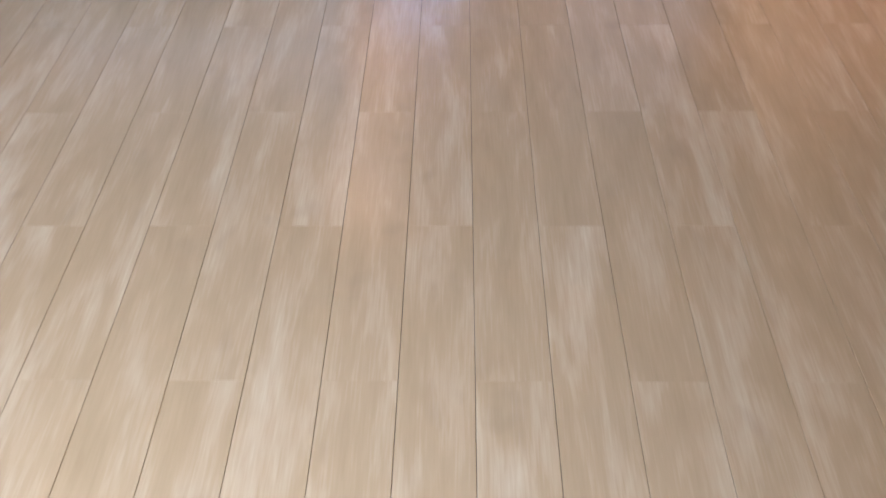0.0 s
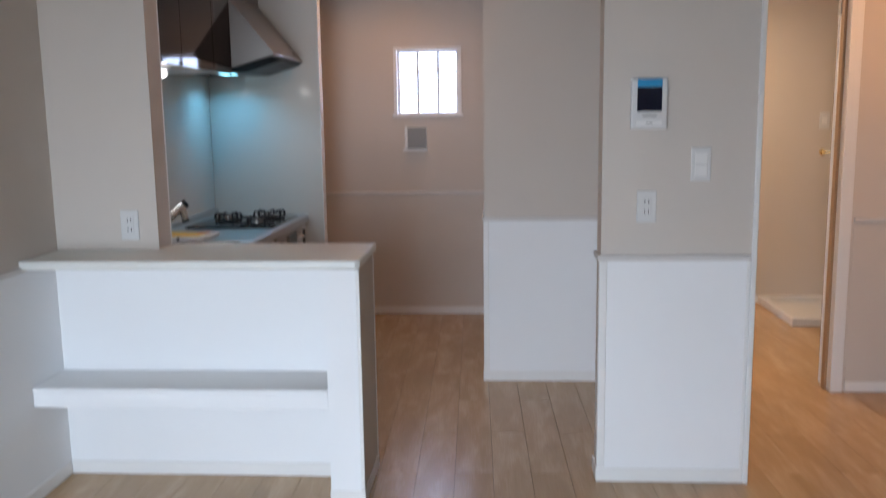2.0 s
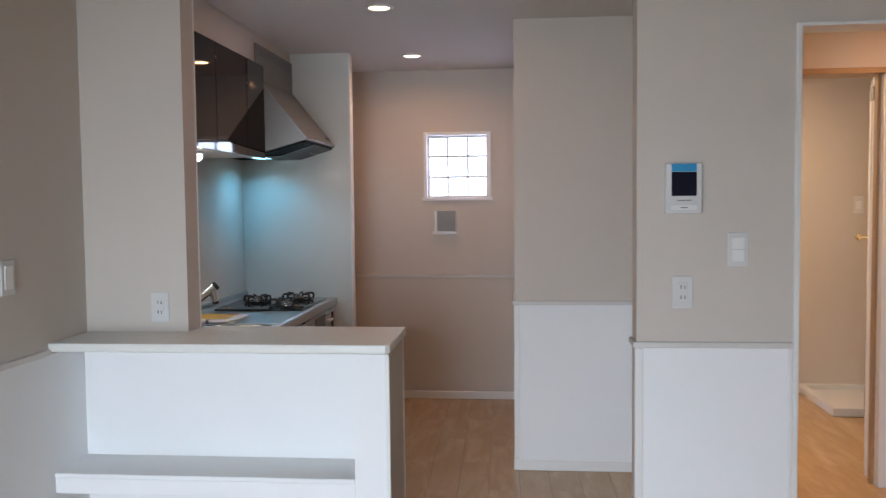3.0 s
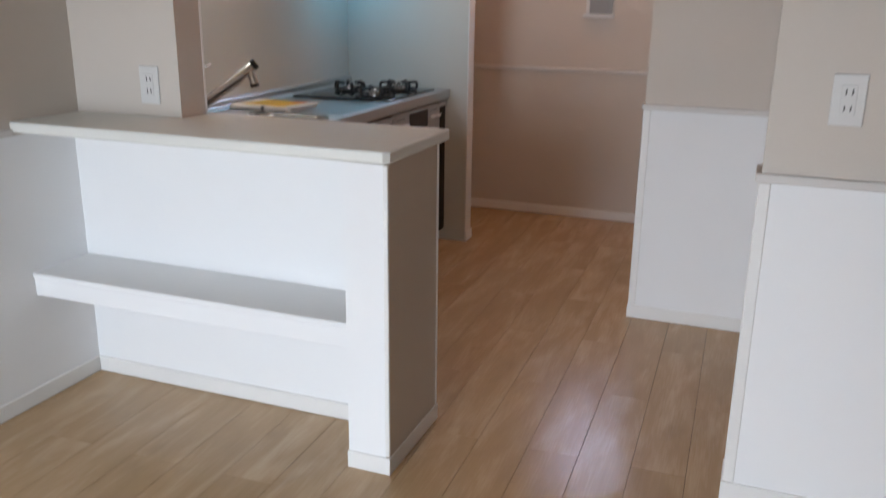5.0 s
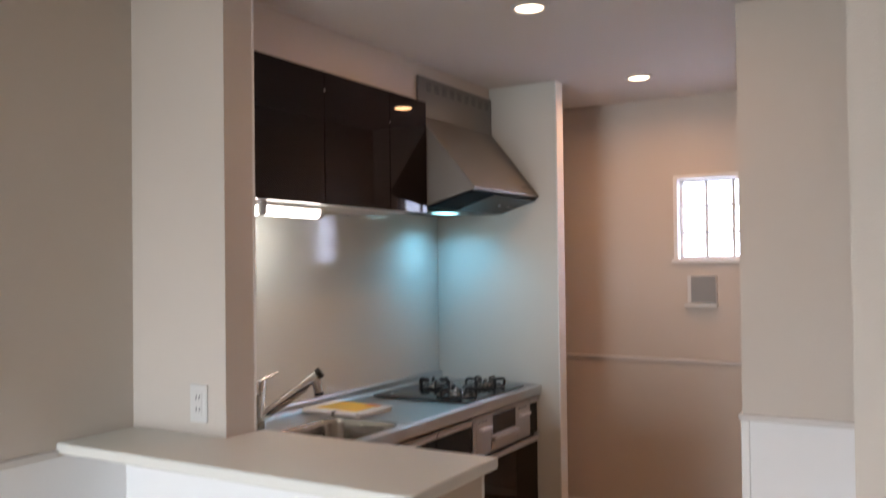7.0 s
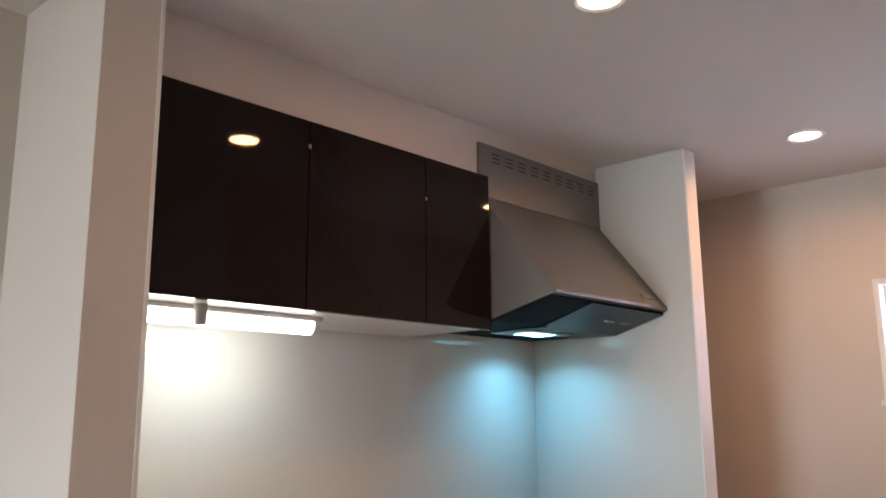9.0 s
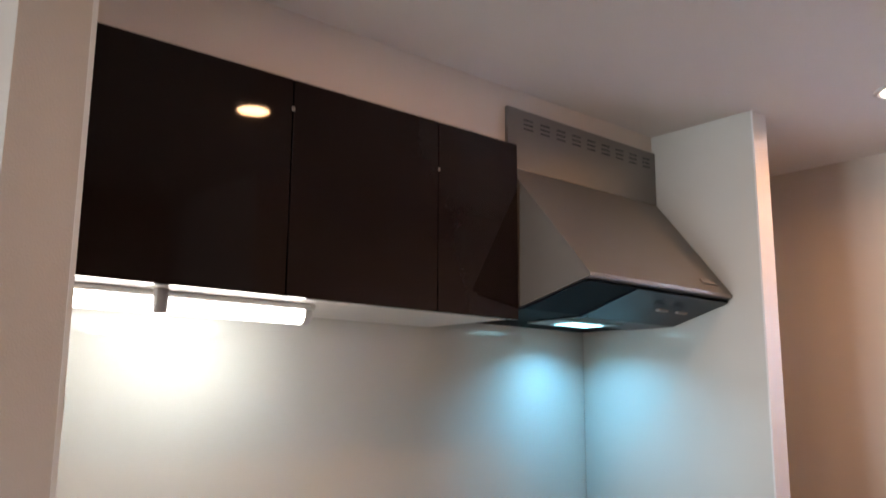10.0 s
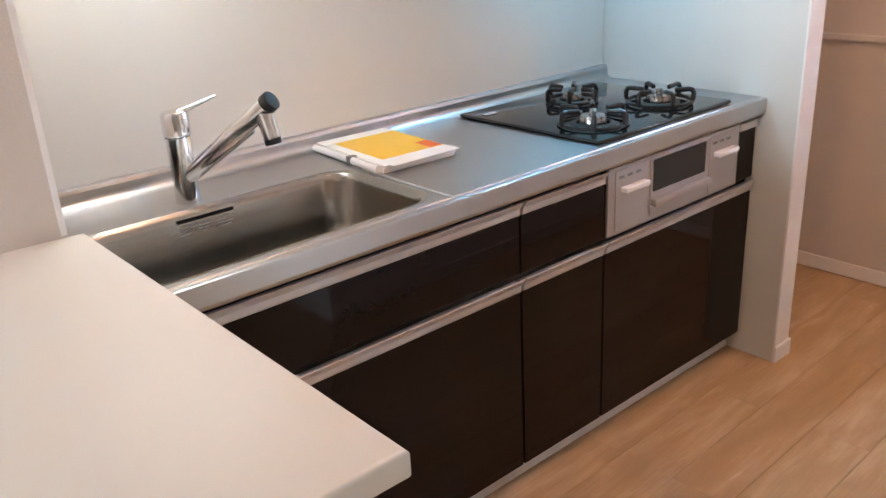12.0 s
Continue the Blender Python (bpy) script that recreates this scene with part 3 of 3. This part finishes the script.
for f in bm.faces:
    if f.normal.z < 0:
        f.normal_flip()
part("top_sheet", bm, STEEL, wt)
bm = bmesh.new()
prism(bm, [(TX - 0.0039, WZ), (TX - 0.001, WZ - 0.001), (TX, WZ - 0.005), (TX - 0.001, WZ - 0.042), (TX - 0.004, WZ - 0.050), (TX - 0.03, WZ - 0.050), (TX - 0.03, WZ - 0.003)], 5.548, 7.463)
part("front_edge", bm, STEEL, wt)
bm = bmesh.new()
prism(bm, [(XK + 0.005, 0.80), (-1.6552, 0.80), (-1.6552, 0.878), (-1.659, 0.886), (-1.664, 0.888), (XK + 0.005, 0.888)], 5.50, 7.463)
part("upstand", bm, STEEL, wt, "stainless steel upstand along the wall")
bm = bmesh.new()
prism(bm, [(-1.6553, WZ - 0.001), (-1.6553, WZ + 0.020)] + [(-1.6353 - 0.020 * math.sin(radians(a)), WZ + 0.0205 - 0.020 * math.cos(radians(a))) for a in (75, 60, 45, 30, 15, 0)] + [(-1.6353, WZ - 0.001)], 5.548, 7.4632)
part("upstand_cove", bm, STEEL, wt, "rounded steel cove below the upstand", smooth=True)
bm = bmesh.new()
prism(bm, [(-1.092, WZ - 0.001), (-1.089, WZ + 0.0025), (-1.084, WZ + 0.0025), (-1.081, WZ - 0.001)], 5.56, 7.455)
part("front_ridge", bm, STEEL, wt)
part("drip_ridge", boxes((-1.40, -1.078, 6.244, 6.252, WZ - 0.001, WZ + 0.004), bevel=0.0015), STEEL, wt)
bm = bmesh.new()
levels = []
for inset, z in ((-0.006, WZ + 0.0006), (0.0, WZ + 0.0006), (0.006, WZ - 0.004), (0.012, WZ - 0.02), (0.020, WZ - 0.115), (0.030, WZ - 0.140), (0.055, WZ - 0.152), (0.12, WZ - 0.155)):
    pts = rounded(sx0 + inset, sx1 - inset, sy0 + inset, sy1 - inset, max(0.02, 0.075 - inset * 0.4), 8)
    levels.append([bm.verts.new((x, y, z)) for x, y in pts])
for a, b in zip(levels, levels[1:]):
    for i in range(len(a)):
        j = (i + 1) % len(a)
        bm.faces.new((a[i], a[j], b[j], b[i]))
bm.faces.new(levels[-1])
bmesh.ops.recalc_face_normals(bm, faces=bm.faces[:])
bowl = part("sink_bowl", bm, SINKSTEEL, wt, "satin steel sink bowl", smooth=True)
bm = bmesh.new()
rod(bm, (-1.30, 6.05, WZ - 0.1545), (-1.30, 6.05, WZ - 0.149), 0.045, 0.040, n=28)
part("drain", bm, CHROME, bowl, smooth=True)
# printed label on the bowl's back wall, unreadable, as bars
lx = sx0 + 0.0128
part("label", boxes((lx, lx + 0.0008, 5.795, 5.925, WZ - 0.022, WZ - 0.014)), BLACK, bowl, "black bar of the sink's printed label")
for k in range(3):
    for j in range(4):
        w0 = 5.798 + k * 0.043
        part("label_text", boxes((lx + 0.0015 + j * 0.0006, lx + 0.0021 + j * 0.0006, w0, w0 + (0.036, 0.030, 0.034, 0.022)[(j + k) % 4], WZ - 0.029 - j * 0.0065, WZ - 0.0270 - j * 0.0065)), GREYPLASTIC, bowl)

# tap
tx, ty = -1.512, 5.858
tap = thing("kitchen_tap", tx, ty, WZ, "chrome single-lever kitchen tap with a slanted pull-out spout", "tap")
bm = bmesh.new()
ring(bm, tx, ty, [(0.027, WZ), (0.0265, WZ + 0.014), (0.026, WZ + 0.10), (0.0265, WZ + 0.143)])
part("body", bm, CHROME, tap, smooth=True)
bm = bmesh.new()
ring(bm, tx, ty, [(0.0265, WZ + 0.145), (0.0290, WZ + 0.148), (0.0290, WZ + 0.190), (0.025, WZ + 0.196), (0.001, WZ + 0.197)])
cap = part("cartridge_cap", bm, CHROME, tap, smooth=True)
bm = bmesh.new()
rod(bm, (tx, ty + 0.010, WZ + 0.192), (tx + 0.020, ty + 0.088, WZ + 0.217), 0.008, 0.0032, n=12)
part("lever", bm, CHROME, cap, smooth=True)
bm = bmesh.new()
sa, sb = Vector((tx + 0.008, ty + 0.004, WZ + 0.055)), Vector((-1.318, 5.970, 1.060))
rod(bm, sa, sb, 0.0185, 0.0205, n=24, bevel=0.003)
part("spout", bm, CHROME, tap, smooth=True)
bm = bmesh.new()
rod(bm, sa + Vector((0.03, 0.012, 0.005)), sa.lerp(sb, 0.82) + Vector((0.0, 0.0, -0.024)), 0.006, n=10)
part("hose_arm", bm, CHROME, tap, smooth=True)
bm = bmesh.new()
d = (sb - sa).normalized()
rod(bm, sb, sb + d * 0.018, 0.0215, 0.0205, n=24, bevel=0.002)
part("end_cap", bm, BLACK, tap, "black spray switch cap", smooth=True)
bm = bmesh.new()
rod(bm, sb - d * 0.012, sb - d * 0.012 + Vector((0.012, 0.006, -0.060)), 0.019, 0.0175, n=24)
hd = part("spray_head", bm, CHROME, tap, smooth=True)
bm = bmesh.new()
rod(bm, sb - d * 0.012 + Vector((0.012, 0.006, -0.0605)), sb - d * 0.012 + Vector((0.014, 0.007, -0.072)), 0.0180, 0.0170, n=24)
part("nozzle", bm, BLACK, hd, smooth=True)

# booklet
bk = thing("manual_booklet", -1.48, 6.37, WZ, "stack of white paper manuals with a yellow cover on the worktop", "booklet")
bk.rotation_euler = (0, 0, radians(-3))


def local(ob):
    ob.matrix_parent_inverse = Matrix()
    return ob


local(part("lower_manual", boxes((-0.150, 0.150, -0.105, 0.105, 0.0005, 0.0105), bevel=0.0006), PAPER, bk))
local(part("upper_manual", boxes((-0.146, 0.154, -0.102, 0.108, 0.0108, 0.019), bevel=0.0006), PAPER, bk))
sheet = boxes((-0.140, 0.160, -0.100, 0.100, 0.0203, 0.0208))
bmesh.ops.rotate(sheet, cent=(0, 0, 0), matrix=Matrix.Rotation(radians(2.5), 3, "Z"), verts=sheet.verts[:])
bmesh.ops.translate(sheet, vec=(0.006, 0.004, -0.0012), verts=sheet.verts[:])
local(part("loose_sheet", sheet, PAPER, bk))
local(part("cover", boxes((-0.130, 0.106, -0.078, 0.103, 0.0198, 0.0206)), YELLOW, bk, "yellow printed cover"))
local(part("printed_patch", boxes((0.040, 0.104, 0.066, 0.102, 0.0207, 0.0212)), ORANGE, bk))
local(part("white_sheet", boxes((-0.152, -0.110, -0.108, 0.104, 0.0192, 0.0222), bevel=0.001), PAPER, bk))
bm = bmesh.new()
rod(bm, (-0.150, -0.112, 0.010), (0.140, -0.112, 0.010), 0.0095, n=14)
local(part("folded_spine", bm, FOILTAB, bk, "rolled plastic sleeve edge", smooth=True))
local(part("band", boxes((0.015, 0.030, -0.1225, -0.100, 0.0005, 0.0205)), LABELGREY, bk))

# ---- hob ----
hob = thing("gas_hob", -1.36, 7.04, WZ, "black glass three-burner gas hob with iron pan supports", "hob")
bm = bmesh.new()
box(bm, -1.615, -1.105, 6.744, 7.338, WZ + 0.0008, WZ + 0.011, bevel=0.005, seg=3)
part("glass_top", bm, HOBGLASS, hob, smooth=True)


def burner(x, y, r, turn):
    z = WZ + 0.012
    bm = ring(bmesh.new(), x, y, [(r * 0.66, z), (r * 0.66, z + 0.004), (r * 0.52, z + 0.007), (r * 0.5, z + 0.002)])
    part("drip_ring", bm, IRON, hob, smooth=True)
    bm = ring(bmesh.new(), x, y, [(r * 0.40, z), (r * 0.40, z + 0.018), (r * 0.36, z + 0.024), (r * 0.18, z + 0.027), (r * 0.12, z + 0.027), (r * 0.11, z + 0.040), (r * 0.02, z + 0.043)])
    part("burner_head", bm, BURNER, hob, "grey burner with a raised centre sensor", smooth=True)
    rim = [(r + 0.0055 * math.cos(2 * math.pi * i / 10), z + 0.0062 + 0.0055 * math.sin(2 * math.pi * i / 10)) for i in range(11)]
    bm = ring(bmesh.new(), x, y, rim)
    bmesh.ops.remove_doubles(bm, verts=bm.verts[:], dist=1e-5)
    support = part("pan_support", bm, IRON, hob, "black iron pan support with six prongs", smooth=True)
    for i in range(6):
        a = 2 * math.pi * i / 6 + turn
        c, sn = math.cos(a), math.sin(a)
        path = [(x + r * k * c, y + r * k * sn, z + h) for k, h in ((1.0, 0.004), (1.05, 0.018), (1.05, 0.032), (1.0, 0.039), (0.92, 0.041), (0.48, 0.038))]
        part("prong", sweep(bmesh.new(), path, 0.007), IRON, support, smooth=True)


burner(-1.232, 6.875, 0.090, 0.2)
burner(-1.245, 7.185, 0.090, 0.5)
burner(-1.460, 7.055, 0.074, 0.1)
part("printed_mark", boxes((-1.55, -1.53, 6.775, 6.815, WZ + 0.0125, WZ + 0.0129)), GREYPLASTIC, hob)

# ---- wall cabinet ----
CX = -1.291
wc = thing("wall_cabinet", -1.48, 6.1, 1.7, "dark brown gloss three-door wall cabinet over the sink", "kitchen cabinet")
part("carcass", boxes((XK + 0.005, CX - 0.021, 5.502, 6.728, 1.704, 2.204)), TRIM, wc)
for a, b in ((5.502, 5.992), (5.992, 6.432), (6.432, 6.729)):
    d = part("door", boxes((CX - 0.019, CX, a + 0.0015, b - 0.0015, 1.700, 2.2035), bevel=0.0012), DARKGLOSS, wc)
part("latch", boxes((CX + 0.0003, CX + 0.003, 5.987, 5.996, 2.126, 2.138), bevel=0.001), LABELGREY, wc, "small grey child latch")
part("latch", boxes((CX + 0.0003, CX + 0.003, 6.428, 6.436, 2.068, 2.078), bevel=0.001), LABELGREY, wc, "small grey child latch")

tl = thing("under_cabinet_light", -1.44, 5.85, 1.704, "lit white tube light fixed under the wall cabinet", "light")
part("housing", boxes((-1.475, -1.405, 5.56, 6.145, 1.690, 1.7035), bevel=0.004), WHITEPLASTIC, tl)
bm = bmesh.new()
rod(bm, (-1.44, 5.565, 1.680), (-1.44, 6.12, 1.680), 0.024, n=24)
part("tube", bm, LAMPTUBE, tl, "glowing white tube", smooth=True)
bm = bmesh.new()
rod(bm, (-1.44, 6.1205, 1.680), (-1.44, 6.142, 1.680), 0.0255, n=24, bevel=0.004)
part("end_cap", bm, WHITEPLASTIC, tl, smooth=True)
bm = bmesh.new()
rod(bm, (-1.385, 5.750, 1.7035), (-1.385, 5.750, 1.652), 0.016, 0.014, n=16, bevel=0.003)
part("pull_switch", bm, GREYPLASTIC, tl, "grey pull switch", smooth=True)

# ---- hood ----
hd = thing("range_hood", -1.4, 7.1, 1.7, "silver grey slanted range hood with a cyan lamp over the hob", "range hood")
HY0, HY1 = 6.734, 7.4635
bm = bmesh.new()
prism(bm, [(XK + 0.005, 2.15), (-1.335, 2.15), (-1.0685, 1.8165), (-1.066, 1.813), (-1.066, 1.804), (-1.071, 1.802), (-1.29, 1.736), (-1.295, 1.740), (XK + 0.005, 1.765)], HY0, HY1)
for v in bm.verts:
    if v.co.y < HY0 + 0.01 and v.co.x > -1.2:
        v.co.y += 0.030
part("canopy", bm, HOODGREY, hd)
# flat plate instead of the open cavity, its shade put into the colour
bm = bmesh.new()
prism(bm, [(-1.083, 1.7965), (-1.078, 1.7925), (-1.285, 1.7305), (XK + 0.005, 1.7305), (XK + 0.005, 1.7345), (-1.29, 1.7345)], HY0 + 0.006, HY1 - 0.004)
for v in bm.verts:
    if v.co.y < HY0 + 0.01 and v.co.x > -1.2:
        v.co.y += 0.030
part("underside", bm, HOODSHADE, hd, "flat underside, near-black for the shade of the hood's cavity")
bm = bmesh.new()
prism(bm, [(-1.084, 1.7915), (-1.078, 1.7885), (-1.284, 1.7265), (-1.46, 1.7265), (-1.46, 1.7300), (-1.285, 1.7300)], 6.985, HY1 - 0.006)
part("filter_panel", bm, HOODGLASS, hd, "glossy navy filter panel")
part("lamp_bezel", boxes((-1.535, -1.385, 7.02, 7.30, 1.7262, 1.7303)), STEEL, hd)
part("lamp_panel", boxes((-1.50, -1.42, 7.11, 7.26, 1.7245, 1.7260)), LAMPCYAN, hd, "glowing cyan lamp panel")
part("duct_cover", boxes((-1.346, -1.333, HY0, HY1, 2.150, 2.336), bevel=0.001), HOODGREY, hd)
for k in range(9):
    for j in range(3):
        y = 6.80 + k * 0.0735
        part("vent_slot", boxes((-1.3335, -1.3322, y, y + 0.042, 2.276 + j * 0.014, 2.281 + j * 0.014)), BLACK, hd)
for y in (7.18, 7.28):
    part("control_button", boxes((-1.158, -1.146, y, y + 0.05, 1.748, 1.754)), GREYPLASTIC, hd)
# maker's plate as a plain shape, following the slope
bm = boxes((-0.004, 0.004, -0.045, 0.045, -0.010, 0.010))
bmesh.ops.transform(bm, matrix=Matrix.Translation((-1.093, 7.375, 1.8475)) @ Matrix.Rotation(radians(-39.6), 4, "Y"), verts=bm.verts[:])
part("plate", bm, LABELGREY, hd, "small dark plate")

# ---- fittings on the walls ----
ic = thing("intercom", 0.715, YC, 1.49, "white wall intercom with a dark screen and a blue film strip", "intercom")
part("body", boxes((0.648, 0.782, YC - 0.026, YC - 0.0005, 1.394, 1.581), bevel=0.006, seg=2), WHITEPLASTIC, ic)
part("screen", boxes((0.670, 0.760, YC - 0.0275, YC - 0.0258, 1.460, 1.548)), SCREEN, ic, "dark screen")
part("film_strip", boxes((0.670, 0.760, YC - 0.0282, YC - 0.0258, 1.549, 1.578)), BLUEFILM, ic, "peeling blue protective film strip")
part("button", boxes((0.690, 0.742, YC - 0.0275, YC - 0.0258, 1.441, 1.446), bevel=0.0005), GREYPLASTIC, ic)
part("button", boxes((0.668, 0.762, YC - 0.0272, YC - 0.0258, 1.408, 1.4265), bevel=0.0006), TRIM, ic)
part("printed_mark", boxes((0.703, 0.728, YC - 0.0277, YC - 0.0271, 1.4155, 1.419)), LABELGREY, ic)


def outlet(x, z, y):
    o = thing("wall_outlet", x, y, z, "white double wall outlet with two sockets", "outlet", "wall outlets")
    part("plate", boxes((x - 0.037, x + 0.037, y - 0.007, y - 0.0005, z - 0.06, z + 0.06), bevel=0.003, seg=2), WHITEPLASTIC, o)
    part("insert", boxes((x - 0.017, x + 0.017, y - 0.0085, y - 0.006, z - 0.035, z + 0.035), bevel=0.001), WHITEPLASTIC, o)
    for dz in (-0.019, 0.019):
        for dx in (-0.007, 0.007):
            part("slot", boxes((x + dx - 0.0016, x + dx + 0.0016, y - 0.0092, y - 0.0084, z + dz - 0.007, z + dz + 0.007)), BLACK, o)


outlet(0.716, 1.104, YC)
outlet(-1.318, 1.040, 5.384)

sw = thing("light_switch", 0.914, YC, 1.262, "white two-gang wall light switch", "switch", "light switches")
part("plate", boxes((0.877, 0.951, YC - 0.007, YC - 0.0005, 1.199, 1.325), bevel=0.003, seg=2), WHITEPLASTIC, sw)
for z0, z1 in ((1.217, 1.2605), (1.2635, 1.307)):
    part("rocker", boxes((0.891, 0.937, YC - 0.0115, YC - 0.0065, z0, z1), bevel=0.0015), TRIM, sw)
sw = thing("light_switch", XL, 4.87, 1.20, "white wall light switch above the dado rail", "switch", "light switches")
part("plate", boxes((XL + 0.0005, XL + 0.007, 4.825, 4.905, 1.145, 1.265), bevel=0.003, seg=2), WHITEPLASTIC, sw)
part("rocker", boxes((XL + 0.0065, XL + 0.011, 4.842, 4.888, 1.165, 1.245), bevel=0.0015), TRIM, sw)
sw = thing("light_switch", 2.5, 8.64, 1.35, "white wall switch plate in the washroom", "switch", "light switches")
part("plate", boxes((2.56, 2.635, 8.632, 8.6395, 1.33, 1.455), bevel=0.003, seg=2), WHITEPLASTIC, sw)
part("rocker", boxes((2.580, 2.615, 8.628, 8.6325, 1.365, 1.42), bevel=0.0015), TRIM, sw)

vt = thing("wall_vent", -0.434, YP, 1.3, "small white wall vent with a grey grille under the window", "vent")
part("housing", boxes((-0.514, -0.354, YP - 0.018, YP - 0.0005, 1.232, 1.388), bevel=0.004, seg=2), WHITEPLASTIC, vt)
part("lip", boxes((-0.526, -0.346, YP - 0.045, YP - 0.0005, 1.214, 1.2315), bevel=0.003), WHITEPLASTIC, vt)
part("grille", boxes((-0.492, -0.358, YP - 0.021, YP - 0.0178, 1.236, 1.384)), GREYPLASTIC, vt, "grey grille")
for k in range(9):
    z = 1.244 + k * 0.0155
    part("slat", boxes((-0.491, -0.359, YP - 0.0255, YP - 0.0205, z, z + 0.006)), GREYPLASTIC, vt)

# ---- floor planks ----
floor = structure("floor", boxes((XL - 0.1, XR, YB, 8.7, -0.12, -0.0035)), SUBFLOOR, "pale wood strip floor with dark joints", "floor")
PW, PL = 0.1568, 0.908


def plank_mesh(x0, x1, y0, y1):
    """A strip with eased edges, its upper face at z = 0."""
    e = 0.0009
    bm = bmesh.new()
    lo = [bm.verts.new(p) for p in ((x0, y0, -0.012), (x1, y0, -0.012), (x1, y1, -0.012), (x0, y1, -0.012))]
    md = [bm.verts.new(p) for p in ((x0, y0, -e), (x1, y0, -e), (x1, y1, -e), (x0, y1, -e))]
    hi = [bm.verts.new(p) for p in ((x0 + e, y0 + 0.0002, 0), (x1 - e, y0 + 0.0002, 0), (x1 - e, y1 - 0.0002, 0), (x0 + e, y1 - 0.0002, 0))]
    bm.faces.new(hi)
    for a, b in ((lo, md), (md, hi)):
        for i in range(4):
            j = (i + 1) % 4
            bm.faces.new((a[i], a[j], b[j], b[i]))
    return bm


# the strips lie a little askew to the walls
LAY = Matrix.Translation((0.1, 3.2, 0)) @ Matrix.Rotation(radians(1.4), 4, "Z") @ Matrix.Translation((-0.1, -3.2, 0))
whole = bpy.data.meshes.new("plank")
bm = plank_mesh(0.0005, PW - 0.0005, 0.0001, PL - 0.0001)
bm.to_mesh(whole)
bm.free()
whole.materials.append(FLOOR)
rest = bmesh.new()
rows_done = 0
for k in range(-12, 30):
    x0 = 0.027 + k * PW
    first = (3.588 if k % 2 == 0 else 3.135) - 6 * PL
    for n in range(12):
        y0 = first + n * PL
        y1 = y0 + PL
        if y1 <= YB or y0 >= 8.64 or x0 + PW <= XL - 0.1 or x0 >= XR + 0.1:
            continue
        near = -1.8 < x0 < 2.3 and 2.0 < y0 < 8.0
        if near and rows_done < 290:
            ob = new("plank", whole)
            ob.parent = floor
            ob.matrix_local = LAY @ Matrix.Translation((x0, y0, 0))
            rows_done += 1
        else:
            piece = plank_mesh(x0 + 0.0005, x0 + PW - 0.0005, max(y0, YB) + 0.0001, min(y1, 8.64) - 0.0001)
            me = bpy.data.meshes.new("piece")
            piece.to_mesh(me)
            piece.free()
            rest.from_mesh(me)
            bpy.data.meshes.remove(me)
bmesh.ops.transform(rest, matrix=LAY, verts=rest.verts[:])
far = part("far_planks", rest, FLOOR, floor, "the remaining pale wood strips")
far["kind"] = "stuff"
